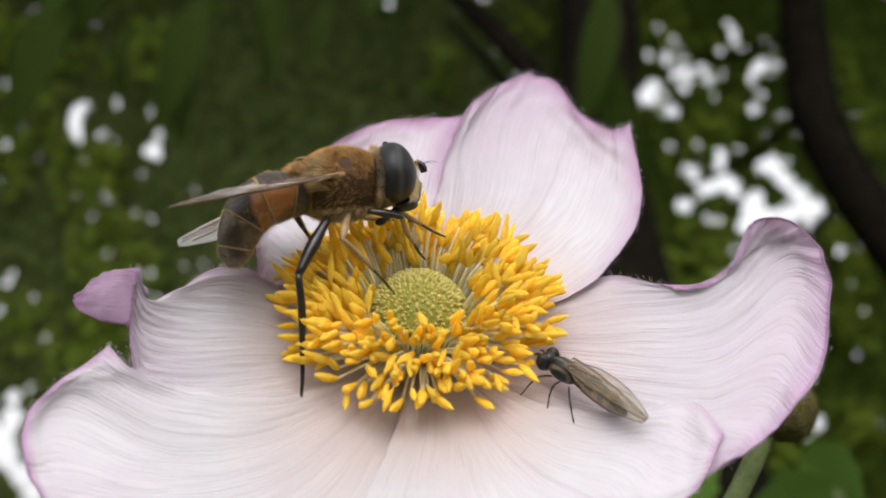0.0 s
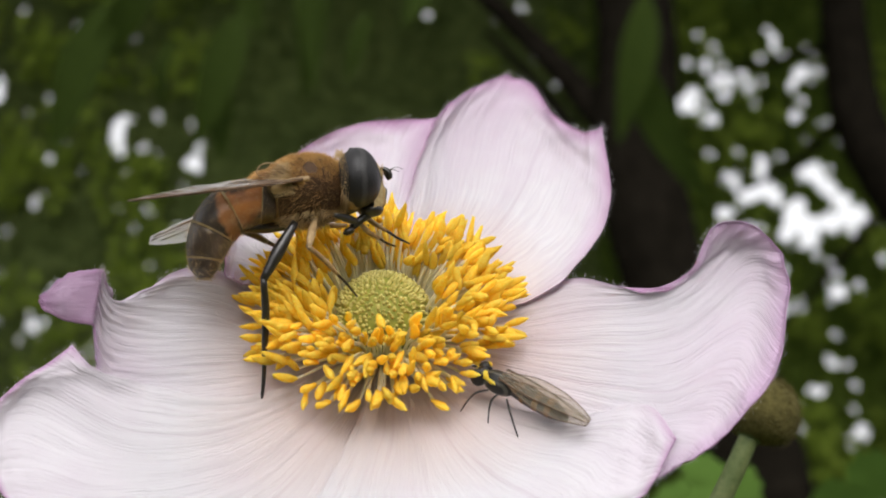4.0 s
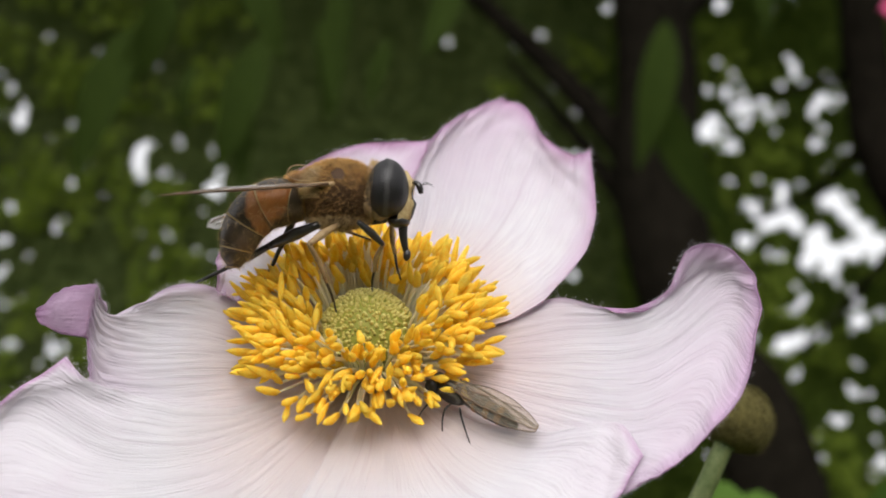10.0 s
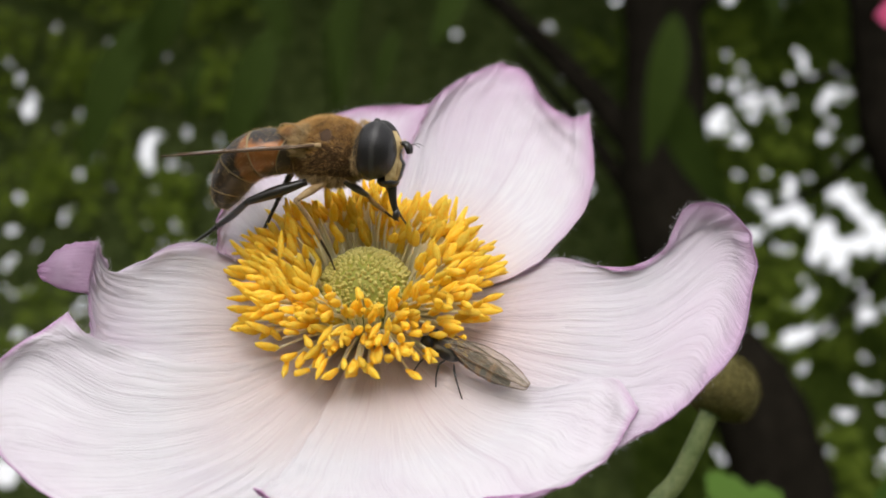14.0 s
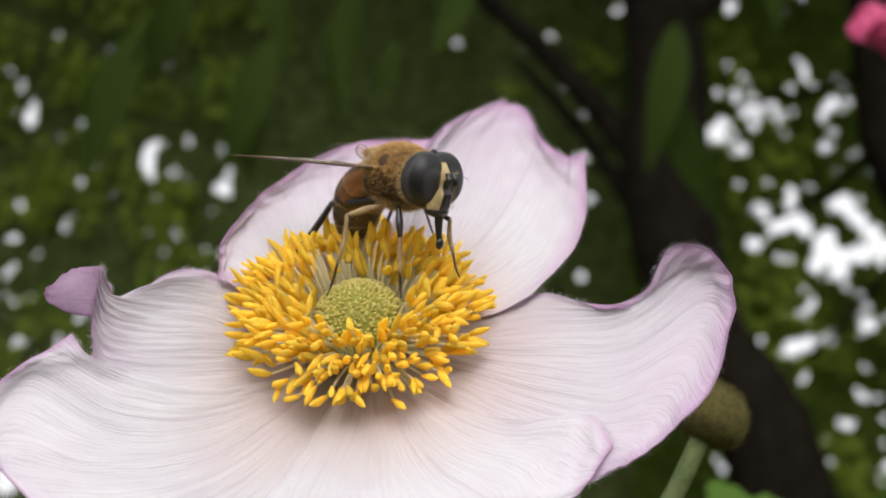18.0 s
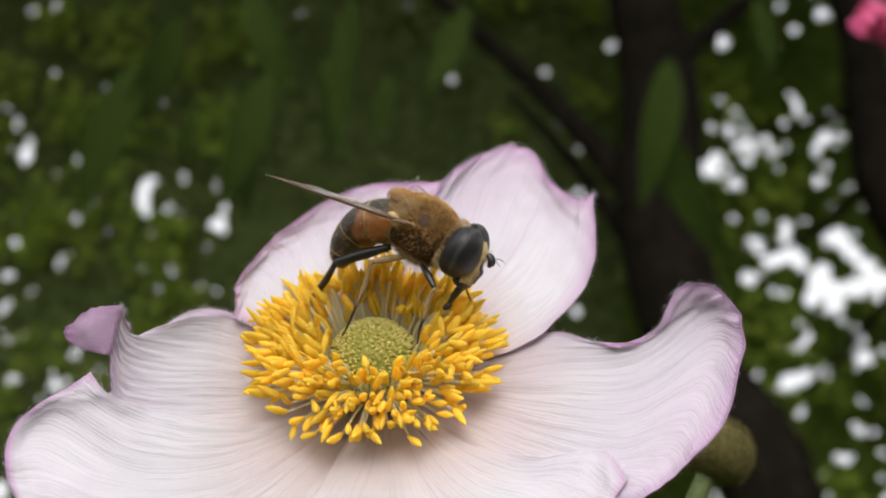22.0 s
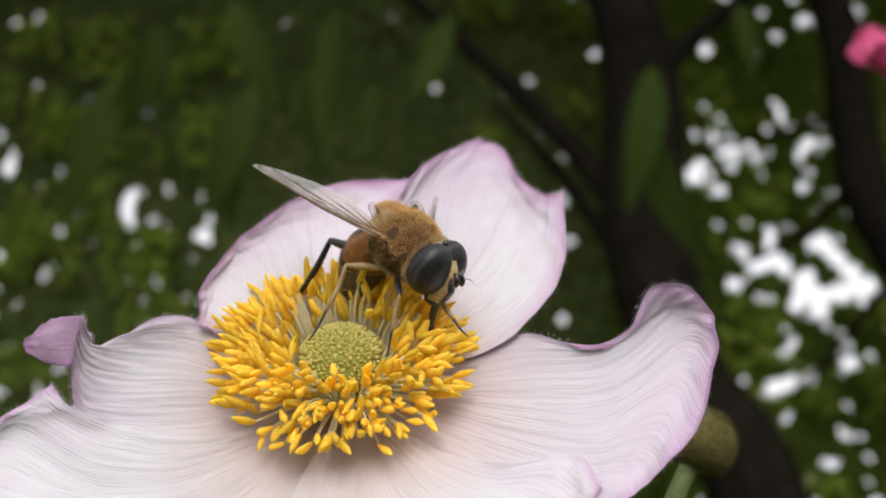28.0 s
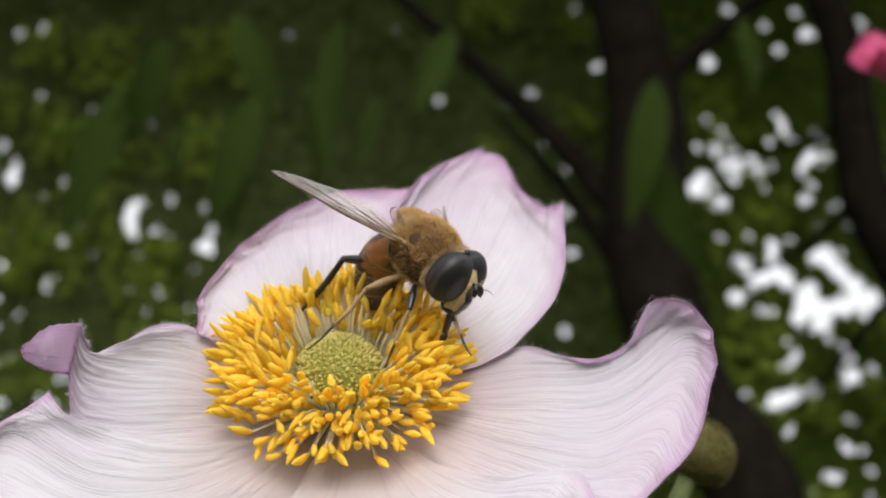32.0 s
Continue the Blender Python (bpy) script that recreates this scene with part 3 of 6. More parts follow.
# ---- the seed head beside the flower
bud = tagged(new("seed_head"), "round olive-brown woolly seed head on a pale green stem", "seed head")
axis = Vector((0.45, 0.1, 0.85)).normalized()
rot = axis.to_track_quat("Z", "X").to_matrix()
bm = ball(2.7, 2.7, 2.5, (0, 0, 0), 26, 18, lambda p: p * (1 + 0.05 * noise.noise(p * 3)))
for v in bm.verts:
    if v.co.z < -1.3:
        v.co.z = -1.3 + (v.co.z + 1.3) * 0.7
    v.co = rot @ v.co
head = part("head", bm, M["seed"], bud)
rng = np.random.default_rng(5)
roots, normals = [], []
for i in range(5200):
    d = rng.normal(0, 1, 3)
    d /= np.linalg.norm(d)
    if d[2] < -0.55:
        continue
    q = rot @ Vector(d)
    roots.append(np.array(q) * 2.55)
    normals.append(np.array(q))
hv, hf = hairs(roots, normals, 0.46, 0.02, (0, 0, 0), rng)
tagged(finish("wool", hv, hf, M["seed"], head, smooth=False), kind="stuff")
bm = bmesh.new()
bmesh.ops.create_cone(bm, segments=16, radius1=0.8, radius2=1.5, depth=0.7, cap_ends=True)
for v in bm.verts:
    v.co = rot @ (v.co + Vector((0, 0, -1.75)))
part("collar", bm, M["stem"], bud)
e = rot @ Vector((0, 0, -1.7))
tv, tf = tube([tuple(e), (-3.2, 0.5, -6.2), (-7.5, 1.5, -13), (-20, 8, -45), (-40, 40, -300), (-40, 60, -1140)], (0.7, 0.72, 0.8, 1.0, 1.6, 2.0), 10, 44)
finish("stem", tv, tf, M["stem"], bud, "pale green downy stem")

# ---- the hoverfly; x ahead, z up, from the middle of its thorax
hoverfly = tagged(new("hoverfly"), "bee-like drone hoverfly with tan fur, amber banded abdomen and dark eyes", "insect")
rng = np.random.default_rng(21)


def hump(p):
    """Arched back, squarer in front, sloping towards the waist."""
    return Vector((p.x * (1 + 0.06 * p.z * p.z), p.y * (1 - 0.08 * p.x * p.x), p.z * (1 + 0.06 * p.x - 0.05 * p.x * p.x)))


thorax = part("thorax", ball(2.5, 2.05, 1.95, (0, 0, 0), 32, 24, hump), M["cuticle"], hoverfly, "brown thorax under dense tan fur")
coat = {"tan": ([], []), "dark": ([], []), "pale": ([], [])}
for i in range(40000):
    d = rng.normal(0, 1, 3)
    d /= np.linalg.norm(d)
    q = hump(Vector(d))
    p = np.array((q.x * 2.47, q.y * 2.02, q.z * 1.92))
    near = abs(p[1])
    wob = noise.noise(Vector(p) * 1.1)
    if near > 1.2 and math.hypot(p[0] - 0.35, p[2] - 0.9) < 0.36 + 0.25 * wob:
        continue  # the bare dark hollow above each wing root
    if p[0] < -0.7 and -0.3 < p[2] < 1.5 and near > 0.9:
        which = "pale"
    elif p[2] < -1.25 and rng.random() < 0.45:
        which = "pale"
    elif p[2] + 0.7 * wob < 0.25 and p[0] > -1.6:
        which = "dark" if rng.random() < 0.78 else "tan"
    elif noise.noise(Vector(p) * 1.7 + Vector((3, 1, 7))) > 0.22:
        which = "dark" if rng.random() < 0.35 else "tan"
    else:
        which = "tan"
    coat[which][0].append(p)
    coat[which][1].append(d)
for which, length, lean, mat, label in (("tan", 0.30, (-0.8, 0, 0.1), "fur", "short golden-brown fur"), ("dark", 0.24, (-0.6, 0, -0.2), "fur_dark", "dark brown fur on the flanks"), ("pale", 0.46, (-0.7, 0, 0), "fur_pale", "paler buff fur behind the wing roots")):
    hv, hf = hairs(*coat[which], length, 0.010, lean, rng)
    tagged(finish("fur", hv, hf, M[mat], thorax, label, smooth=False), kind="stuff")
scut = part("scutellum", ball(0.75, 1.25, 0.45, (-2.15, 0, 0.85), 18, 12), M["scutellum"], hoverfly, "pale rounded shield behind the thorax")
roots, normals = [], []
for i in range(1400):
    d = rng.normal(0, 1, 3)
    d[2] = abs(d[2])
    d /= np.linalg.norm(d)
    roots.append(np.array((-2.15, 0, 0.85)) + d * (0.75, 1.25, 0.45))
    normals.append(d)
hv, hf = hairs(roots, normals, 0.26, 0.009, (-0.9, 0, 0), rng)
tagged(finish("fur", hv, hf, M["fur"], scut, "golden fringe", smooth=False), kind="stuff")

# head: pale hind rim, two large eyes that meet on top, and a cream face with a black stripe
HX, HZ = 2.95, 0.2
head = part("head", ball(0.80, 1.93, 1.70, (HX - 0.42, 0, HZ + 0.02), 28, 20), M["rim"], hoverfly, "head with a pale dusted hind rim")


def eye_shape(s):
    def shape(p):
        y = p.y * s
        return Vector((p.x * (1 - 0.10 * p.z), s * (y if y > 0 else y * 1.6), p.z))
    return shape


for s in (-1, 1):
    part("compound_eye", ball(1.24, 1.36, 1.66, (HX - 0.06, s * 0.72, HZ + 0.16), 36, 26, eye_shape(s)), M["eye"], head, "glossy near-black eye with faint bands")
FACE = ((1.32, 0.94, 0.14), (0.95, 1.20, 0.30), (0.55, 1.46, 0.46), (0.15, 1.34, 0.62), (-0.20, 1.40, 0.70), (-0.50, 1.60, 0.76), (-0.90, 1.53, 0.82), (-1.35, 1.42, 0.84), (-1.72, 1.12, 0.62))


def face_sheet(across, z0, z1, lift, n=26, m=15):
    """The front of the head between the eyes, from its profile; across: the share of its width."""
    prof = spline([(x, z, w) for z, x, w in FACE], 80)
    verts, faces = [], []
    for i in range(n):
        z = z0 + (z1 - z0) * i / (n - 1)
        k2 = int(np.argmin(abs(prof[:, 1] - z)))
        x, w = prof[k2, 0], prof[k2, 2]
        for j in range(m):
            s = (2 * j / (m - 1) - 1) * across
            verts.append((HX + x + lift - (x - 0.72) * abs(s) ** 2.6, w * s, HZ + z))
    for i in range(n - 1):
        for j in range(m - 1):
            a = i * m + j
            faces.append((a, a + m, a + m + 1, a + 1))
    return verts, faces


fv, ff = face_sheet(1.0, 1.32, -1.72, 0.0)
finish("face", fv, ff, M["face"], head, "cream dusted face with a dark stripe")
fv, ff = face_sheet(0.44, 0.35, -1.72, 0.035)
finish("face_stripe", fv, ff, M["black"], head, "shiny black mid stripe")
part("mouth", ball(0.66, 0.78, 0.40, (HX + 0.72, 0, HZ - 1.58), 16, 10), M["black"], head)
part("ocelli", ball(0.2, 0.2, 0.2, (HX - 0.25, 0, HZ + 1.75), 10, 8), M["black"], head, "small dark knob on the crown")
for s in (-1, 1):
    tv, tf = tube([(HX + 1.30, s * 0.14, HZ + 0.66), (HX + 1.55, s * 0.20, HZ + 0.66), (HX + 1.76, s * 0.25, HZ + 0.40), (HX + 1.82, s * 0.27, HZ + 0.12)], (0.11, 0.15, 0.19, 0.12), 8, 9)
    an = finish("antenna", tv, tf, M["black"], head)
    tv, tf = tube([(HX + 1.7, s * 0.24, HZ + 0.55), (HX + 2.1, s * 0.46, HZ + 0.72), (HX + 2.5, s * 0.58, HZ + 0.58)], (0.03, 0.02, 0.01), 4, 5)
    finish("arista", tv, tf, M["black"], an)
MOUTH = Vector((HX + 0.95, 0, HZ - 1.55))
tv, tf = tube([(0, 0, 0), (0.12, 0, -0.9), (0.35, 0, -1.7)], (0.30, 0.24, 0.17), 10, 8)
prob = finish("proboscis", tv, tf, M["black"], head, "black feeding tube")
prob.matrix_basis = Matrix.Translation(MOUTH * MM)
part("labellum", ball(0.22, 0.26, 0.36, (0.42, 0, -1.9), 12, 8), M["black"], prob)
roots, normals = [], []
for i in range(2600):
    a = rng.uniform(0, 2 * math.pi)
    r = rng.uniform(0.86, 1.0)
    roots.append(np.array((HX - 0.75 - 0.4 * rng.random(), math.cos(a) * 1.88 * r, HZ + 0.02 + math.sin(a) * 1.66 * r)))
    normals.append(np.array((-0.2, math.cos(a), math.sin(a))))
hv, hf = hairs(roots, normals, 0.24, 0.008, (0, 0, 0), rng)
tagged(finish("ruff", hv, hf, M["fur_pale"], head, "pale ruff of hair behind the eyes", smooth=False), kind="stuff")
roots, normals = [], []
for i in range(900):
    z, s = rng.uniform(-1.4, 0.9), rng.choice((-1, 1))
    roots.append(np.array((HX + 1.30, s * rng.uniform(0.35, 0.72), HZ + z)))
    normals.append(np.array((0.7, s * 0.5, 0.1)))
hv, hf = hairs(roots, normals, 0.16, 0.006, (0, 0, 0), rng)
tagged(finish("down", hv, hf, M["fur_pale"], head, "fine pale down on the face", smooth=False), kind="stuff")

# abdomen of five plates, curved down to a blunt tip
ABD = [(-1.7, 0, -0.55), (-3.0, 0, -0.45), (-4.3, 0, -0.85), (-5.2, 0, -1.9), (-5.65, 0, -3.2), (-5.75, 0, -4.4)]
abd_c = spline(ABD, 41)
abd_w = np.interp(np.linspace(0, 1, 41), (0, 0.12, 0.3, 0.55, 0.75, 0.9, 1), (1.3, 1.85, 2.1, 1.95, 1.6, 1.15, 0.45))
abd_t = np.gradient(abd_c, axis=0)


def belt(pos):
    """Centre, direction, upward side and half width of the abdomen at a place along it."""
    c = np.array([np.interp(pos, range(41), abd_c[:, q]) for q in range(3)])
    tn = Vector([np.interp(pos, range(41), abd_t[:, q]) for q in range(3)]).normalized()
    upv = Vector((0, 1, 0)).cross(tn)
    if upv.dot(Vector((-0.6, 0, 0.8))) < 0:
        upv = -upv
    return Vector(c), tn, upv, float(np.interp(pos, range(41), abd_w))


FLAT = 0.66
abdomen = None
for seg, (a, b, mat) in enumerate(((0, 5, "tergite_dark"), (5, 15, "tergite_amber"), (15, 24, "tergite_mixed"), (24, 33, "tergite_dark"), (33, 40, "tergite_dark"))):
    verts, faces, uv = [], [], []
    n, sides = 10, 32
    for i in range(n):
        w = i / (n - 1)
        c, tn, upv, rad = belt(a + (b - a) * w)
        rad = rad * (1 + 0.03 * math.sin(w * math.pi)) + (0.05 if i == n - 1 and seg < 4 else 0)
        for j in range(sides + 1):
            th = 2 * math.pi * j / sides
            verts.append(c + Vector((0, 1, 0)) * (math.sin(th) * -rad) + upv * (-math.cos(th) * rad * FLAT))
            uv.append((w, j / sides))
    for i in range(n - 1):
        for j in range(sides):
            s1 = i * (sides + 1) + j
            faces.append((s1, s1 + 1, s1 + sides + 2, s1 + sides + 1))
    for i0 in (0, n - 1):
        verts.append(sum((verts[i0 * (sides + 1) + j] for j in range(sides)), Vector()) / sides)
        uv.append((i0 / (n - 1), 0.5))
        m0 = len(verts) - 1
        for j in range(sides):
            s1 = i0 * (sides + 1) + j
            faces.append((s1, m0, s1 + 1) if i0 == 0 else (s1, s1 + 1, m0))
    ob = finish("abdomen" if abdomen is None else "abdomen_plate", verts, faces, M[mat], hoverfly if abdomen is None else abdomen, uvs=uv)
    if abdomen is None:
        abdomen = ob
        ob["label"] = "curved abdomen with amber flanks and black bands"
roots, normals = [], []
for i in range(2600):
    c, tn, upv, rad = belt(rng.uniform(1, 40))
    th = rng.uniform(0, 2 * math.pi)
    d = Vector((0, 1, 0)) * math.sin(th) + upv * math.cos(th)
    roots.append(np.array(c + Vector((0, 1, 0)) * (math.sin(th) * rad) + upv * (math.cos(th) * rad * FLAT)))
    normals.append(np.array(d) * 0.8 + np.array(tn) * 0.8)
for i in range(2400):
    c, tn, upv, rad = belt(rng.uniform(0, 13))
    th = rng.uniform(0, 2 * math.pi)
    d = Vector((0, 1, 0)) * math.sin(th) + upv * math.cos(th)
    if noise.noise(Vector(c) + d * 2.0) > -0.05:
        roots.append(np.array(c + Vector((0, 1, 0)) * (math.sin(th) * rad) + upv * (math.cos(th) * rad * FLAT)))
        normals.append(np.array(d) * 0.7 + np.array(tn) * 0.9)
hv, hf = hairs(roots, normals, 0.30, 0.0060, (0, 0, 0), rng)
tagged(finish("fur", hv, hf, M["fur_pale"], abdomen, "sparse pale hair", smooth=False), kind="stuff")


def wing_mesh(length, width, n=30, m=12):
    """A wing blade from the root at the origin along -x, its fore edge towards +y, pleated between the veins."""
    verts, faces = [], []
    for layer in (0.012, -0.012):
        for i in range(n):
            u = math.sin(0.5 * math.pi * i / (n - 1))
            fore = width * 0.30 * math.sin(math.pi * min(1, u * 0.88 + 0.06)) ** 0.5
            hind = -width * 0.70 * math.sin(math.pi * min(1, u ** 0.9 * 0.97 + 0.01)) ** 0.7
            if i == n - 1:
                fore = hind = 0.5 * (fore + hind)
            for j in range(m):
                v = j / (m - 1)
                y = hind + (fore - hind) * v
                pleat = 0.09 * math.sin(v * 17 + u * 4) + 0.05 * math.sin(u * 23 + v * 8)
                verts.append((-length * u, y, layer + pleat * min(1, 4 * u) * (1 - u * u) - 0.25 * u * u + 0.12 * (v - 0.5)))
    for o in (0, 1):
        for i in range(n - 1):
            for j in range(m - 1):
                a = o * n * m + i * m + j
                q = (a, a + 1, a + m + 1, a + m)
                faces.append(q if o else q[::-1])
    return verts, faces


WING_VEINS = (((0, 0.10), (0.45, 0.78), (0.97, 0.18), 0.081), ((0.0, 0.06), (0.45, 0.60), (0.86, 0.52), 0.057), ((0.03, 0.02), (0.5, 0.28), (0.98, -0.10), 0.049),
              ((0.03, -0.04), (0.45, -0.18), (0.90, -0.62), 0.043), ((0.02, -0.08), (0.30, -0.62), (0.66, -1.30), 0.041), ((0.0, -0.12), (0.18, -0.85), (0.36, -1.55), 0.035),
              ((0.42, 0.22), (0.60, -0.28), (0.92, -0.02), 0.035), ((0.34, 0.20), (0.40, -0.30), (0.42, -0.95), 0.032), ((0.66, -0.36), (0.72, -0.85), (0.74, -1.15), 0.027))


def add_wing(s, length=9.3, width=3.0):
    verts, faces = wing_mesh(length, width, 40, 22)
    w = finish("wing", [(x, y * s, z) for x, y, z in verts], faces, M["wing"], hoverfly, "clear veined wing held back")
    for a, b, c, r in WING_VEINS:
        tv, tf = tube([(-length * q[0], q[1] * s, 0.03 - 0.25 * q[0] ** 2) for q in (a, b, c)], (r * 1.4, r * 1.1, r * 0.6), 5, 12)
        finish("wing_vein", tv, tf, M["wing_vein"], w)
    tv, tf = tube([(0.35, 0, 0), (-0.3, 0.06 * s, 0.02), (-1.6, 0.25 * s, 0.03)], (0.17, 0.15, 0.06), 8, 8)
    finish("wing_root", tv, tf, M["leg_pale"], w, "buff hinge of the wing")
    return w


wing_right, wing_left = add_wing(-1), add_wing(1)
for s in (-1, 1):
    part("calypter", ball(0.5, 0.25, 0.28, (-1.5, s * 1.62, 0.1), 14, 10), M["fur_pale"], hoverfly, "pale scale below the wing root")
    loop = [(-0.75, s * 1.75, 0.85), (-1.5, s * 1.76, 1.45), (-2.25, s * 1.74, 1.50), (-2.6, s * 1.70, 1.10), (-2.2, s * 1.70, 0.75), (-1.2, s * 1.74, 0.55)]
    tv, tf = tube(loop, (0.045, 0.032, 0.028, 0.026, 0.028, 0.035), 6, 26)
    rim = finish("alula", tv, tf, M["leg_pale"], hoverfly, "small clear lobe standing at the wing root")
    part("membrane", ball(0.86, 0.02, 0.38, (-1.75, s * 1.73, 1.06), 16, 10), M["wing_smoky"], rim)


def leg(name, s, hip, l1, l2, thick, mats, label, bow=0.12):
    """Thigh along x from the hip; shin and foot lie along x from the knee."""
    tv, tf = tube([(0, 0, 0), (l1 * 0.5, bow * 0.4, 0), (l1, 0, 0)], [thick * f for f in (0.7, 1.3, 0.75)], 9, 10)
    thigh = finish(name, tv, tf, mats[0], hoverfly, label)
    lower = []
    cut = l2 * 0.58
    for part_name, pts, fs, mat in (("shin", [(-0.08, 0, 0), (cut * 0.5, -bow, 0), (cut, 0, 0)], (0.62, 0.80, 0.55), mats[1]), ("foot", [(cut - 0.05, 0, 0), (l2 * 0.8, bow * 0.6, 0), (l2, bow * 2.2, 0)], (0.46, 0.40, 0.26), mats[2])):
        tv, tf = tube(pts, [thick * f for f in fs], 8, 10)
        lower.append(finish(part_name, tv, tf, mat, thigh))
        if part_name == "shin":
            roots, normals = [], []
            for i in range(160):
                u, a = rng.random(), rng.uniform(0, 2 * math.pi)
                roots.append(np.array((cut * u, -bow * math.sin(math.pi * u) + thick * 0.6 * math.cos(a), thick * 0.6 * math.sin(a))))
                normals.append(np.array((0.5, math.cos(a), math.sin(a))))
            hv, hf = hairs(roots, normals, 0.2, 0.006, (0, 0, 0), rng)
            n0 = len(tv)
            me = lower[-1].data
            tv, tf = tv + [Vector(h) for h in hv], tf + [tuple(x + n0 for x in f) for f in hf]
            me.clear_geometry()
            me.from_pydata([tuple(Vector(v) * MM) for v in tv], [], tf)
            me.polygons.foreach_set("use_smooth", [True] * len(me.polygons))
    return thigh, lower, s, Vector(hip), l1, l2


B, P = M["black"], M["leg_pale"]
LEGS = {
    "fore_right": leg("foreleg", -1, (1.25, -0.95, -1.6), 2.0, 3.6, 0.19, (B, P, B), "dark foreleg with a pale shin"),
    "fore_left": leg("foreleg", 1, (1.25, 0.95, -1.6), 2.0, 3.6, 0.19, (B, P, B), "dark foreleg with a pale shin"),
    "mid_right": leg("middle_leg", -1, (0.2, -1.05, -1.75), 2.5, 5.0, 0.19, (P, P, B), "buff middle leg"),
    "mid_left": leg("middle_leg", 1, (0.2, 1.05, -1.75), 2.5, 5.0, 0.19, (P, P, B), "buff middle leg"),
    "hind_right": leg("hind_leg", -1, (-0.9, -1.15, -1.75), 3.6, 6.8, 0.29, (B, B, B), "long black hind leg"),
    "hind_left": leg("hind_leg", 1, (-0.9, 1.0, -1.75), 3.6, 6.8, 0.29, (B, B, B), "long black hind leg"),
}
# where each foot stands on the bloom: seconds and a place in millimetres from its middle
FEET = {
    "fore_right": ((0, 0.2, 1.7, 4.2), (3, 0.6, 3.7, 4.2), (6, 0.1, 0.9, 4.2), (12, 0.1, 0.9, 4.2), (13.5, 1.7, 3.5, 4.2), (14.5, 1.7, 3.5, 4.2), (16.5, 2.7, -1.3, 4.2), (25, 2.7, -1.3, 4.2), (28, 2.9, -2.0, 4.2), (32, 2.9, -2.0, 4.2)),
    "fore_left": ((0, 1.5, 2.6, 5.0), (9, 1.5, 2.0, 5.0), (10, 1.8, 0.8, 5.0), (14.5, 2.2, 2.2, 5.0), (16.5, 5.6, 0.2, 5.0), (19, 6.1, 0.4, 5.0), (23, 5.6, 2.4, 5.0), (25.5, 6.6, 2.6, 5.0), (28, 7.8, -2.0, 5.0), (32, 7.8, -2.0, 5.0)),
    "mid_right": ((0, -1.4, -0.9, 4.2), (32, -1.6, -0.9, 4.2)),
    "mid_left": ((0, 0.5, 5.0, 4.5), (14.5, 0.8, 5.0, 4.5), (16.5, 4.2, 5.5, 4.0), (32, 5.0, 5.5, 4.0)),
    "hind_right": ((0, -6.3, -5.4, 0.4), (9.3, -6.3, -5.4, 0.4), (10, -10.6, 3.4, 2.6), (14.5, -10.6, 3.5, 2.6), (16.5, -6.2, 2.8, 1.6), (25, -5.4, 3.0, 1.6), (28, -4.4, 3.2, 1.6), (32, -4.2, 3.4, 1.6)),
    "hind_left": ((0, -5.6, 4.0, 3.4), (9.3, -5.6, 4.0, 3.4), (10, -6.3, 1.6, 3.4), (14.5, -6.6, 2.5, 3.4), (16.5, 0.5, 8.5, 2.0), (32, 1.5, 8.5, 2.0)),
}
POLES = {"fore": Vector((0.8, 0.5, 0.35)), "mid": Vector((-0.5, 0.8, 0.1)), "hind": Vector((-0.8, 0.55, -0.2))}


def leg_rows(key_name, places):
    """Poses of thigh and shin that set the foot down at each place, given in the insect's own space."""
    thigh, lower, s, hip, l1, l2 = LEGS[key_name]
    pole = POLES[key_name.split("_")[0]].copy()
    pole.y *= s
    upper, shin = [], []
    for t, goal in places:
        if key_name == "hind_right":  # the knee is carried lower once the insect has turned
            pole = Vector((-0.8, -0.55, -0.2)).lerp(Vector((-0.75, -0.35, -0.75)), min(1, max(0, (t - 14.5) / 2)))
        way = goal - hip
        dist = min(max(way.length, abs(l2 - l1) + 0.15), l1 + l2 - 0.05)
        way.normalize()
        side = (pole - way * pole.dot(way)).normalized()
        a = math.acos((l1 * l1 + dist * dist - l2 * l2) / (2 * l1 * dist))
        b = math.acos((l1 * l1 + l2 * l2 - dist * dist) / (2 * l1 * l2))
        x = way * math.cos(a) + side * math.sin(a)
        z = way.cross(side)
        y = z.cross(x)
        m = Matrix((x, y, z)).transposed().to_4x4()
        m.translation = hip * MM
        upper.append((t, m))
        shin.append((t, pose(l1 * MM, 0, 0, 0, 0, -(180 - math.degrees(b)))))
    return upper, shin


# ---- the small fly
small = tagged(new("small_hoverfly"), "slim dark little hoverfly with folded glassy wings", "insect")
part("thorax", ball(1.05, 0.66, 0.62, (0.7, 0, 0), 20, 14), M["striped"], small, "blackish thorax with pale grey stripes")
part("scutellum", ball(0.34, 0.42, 0.22, (-0.35, 0, 0.32), 12, 8), M["scutellum"], small, "small amber shield")
hd = part("head", ball(0.42, 0.66, 0.56, (1.85, 0, -0.08), 16, 12), M["black"], small)
for s in (-1, 1):
    part("compound_eye", ball(0.42, 0.36, 0.52, (1.90, s * 0.38, 0.02), 14, 10), M["eye"], hd, "dull brown eye")
    tv, tf = tube([(2.2, s * 0.12, 0.15), (2.5, s * 0.2, 0.1), (2.65, s * 0.22, -0.05)], (0.06, 0.07, 0.04), 6, 5)
    finish("antenna", tv, tf, M["black"], hd)
part("face", ball(0.2, 0.26, 0.4, (2.14, 0, -0.14), 10, 8), M["rim"], hd, "pale grey face")
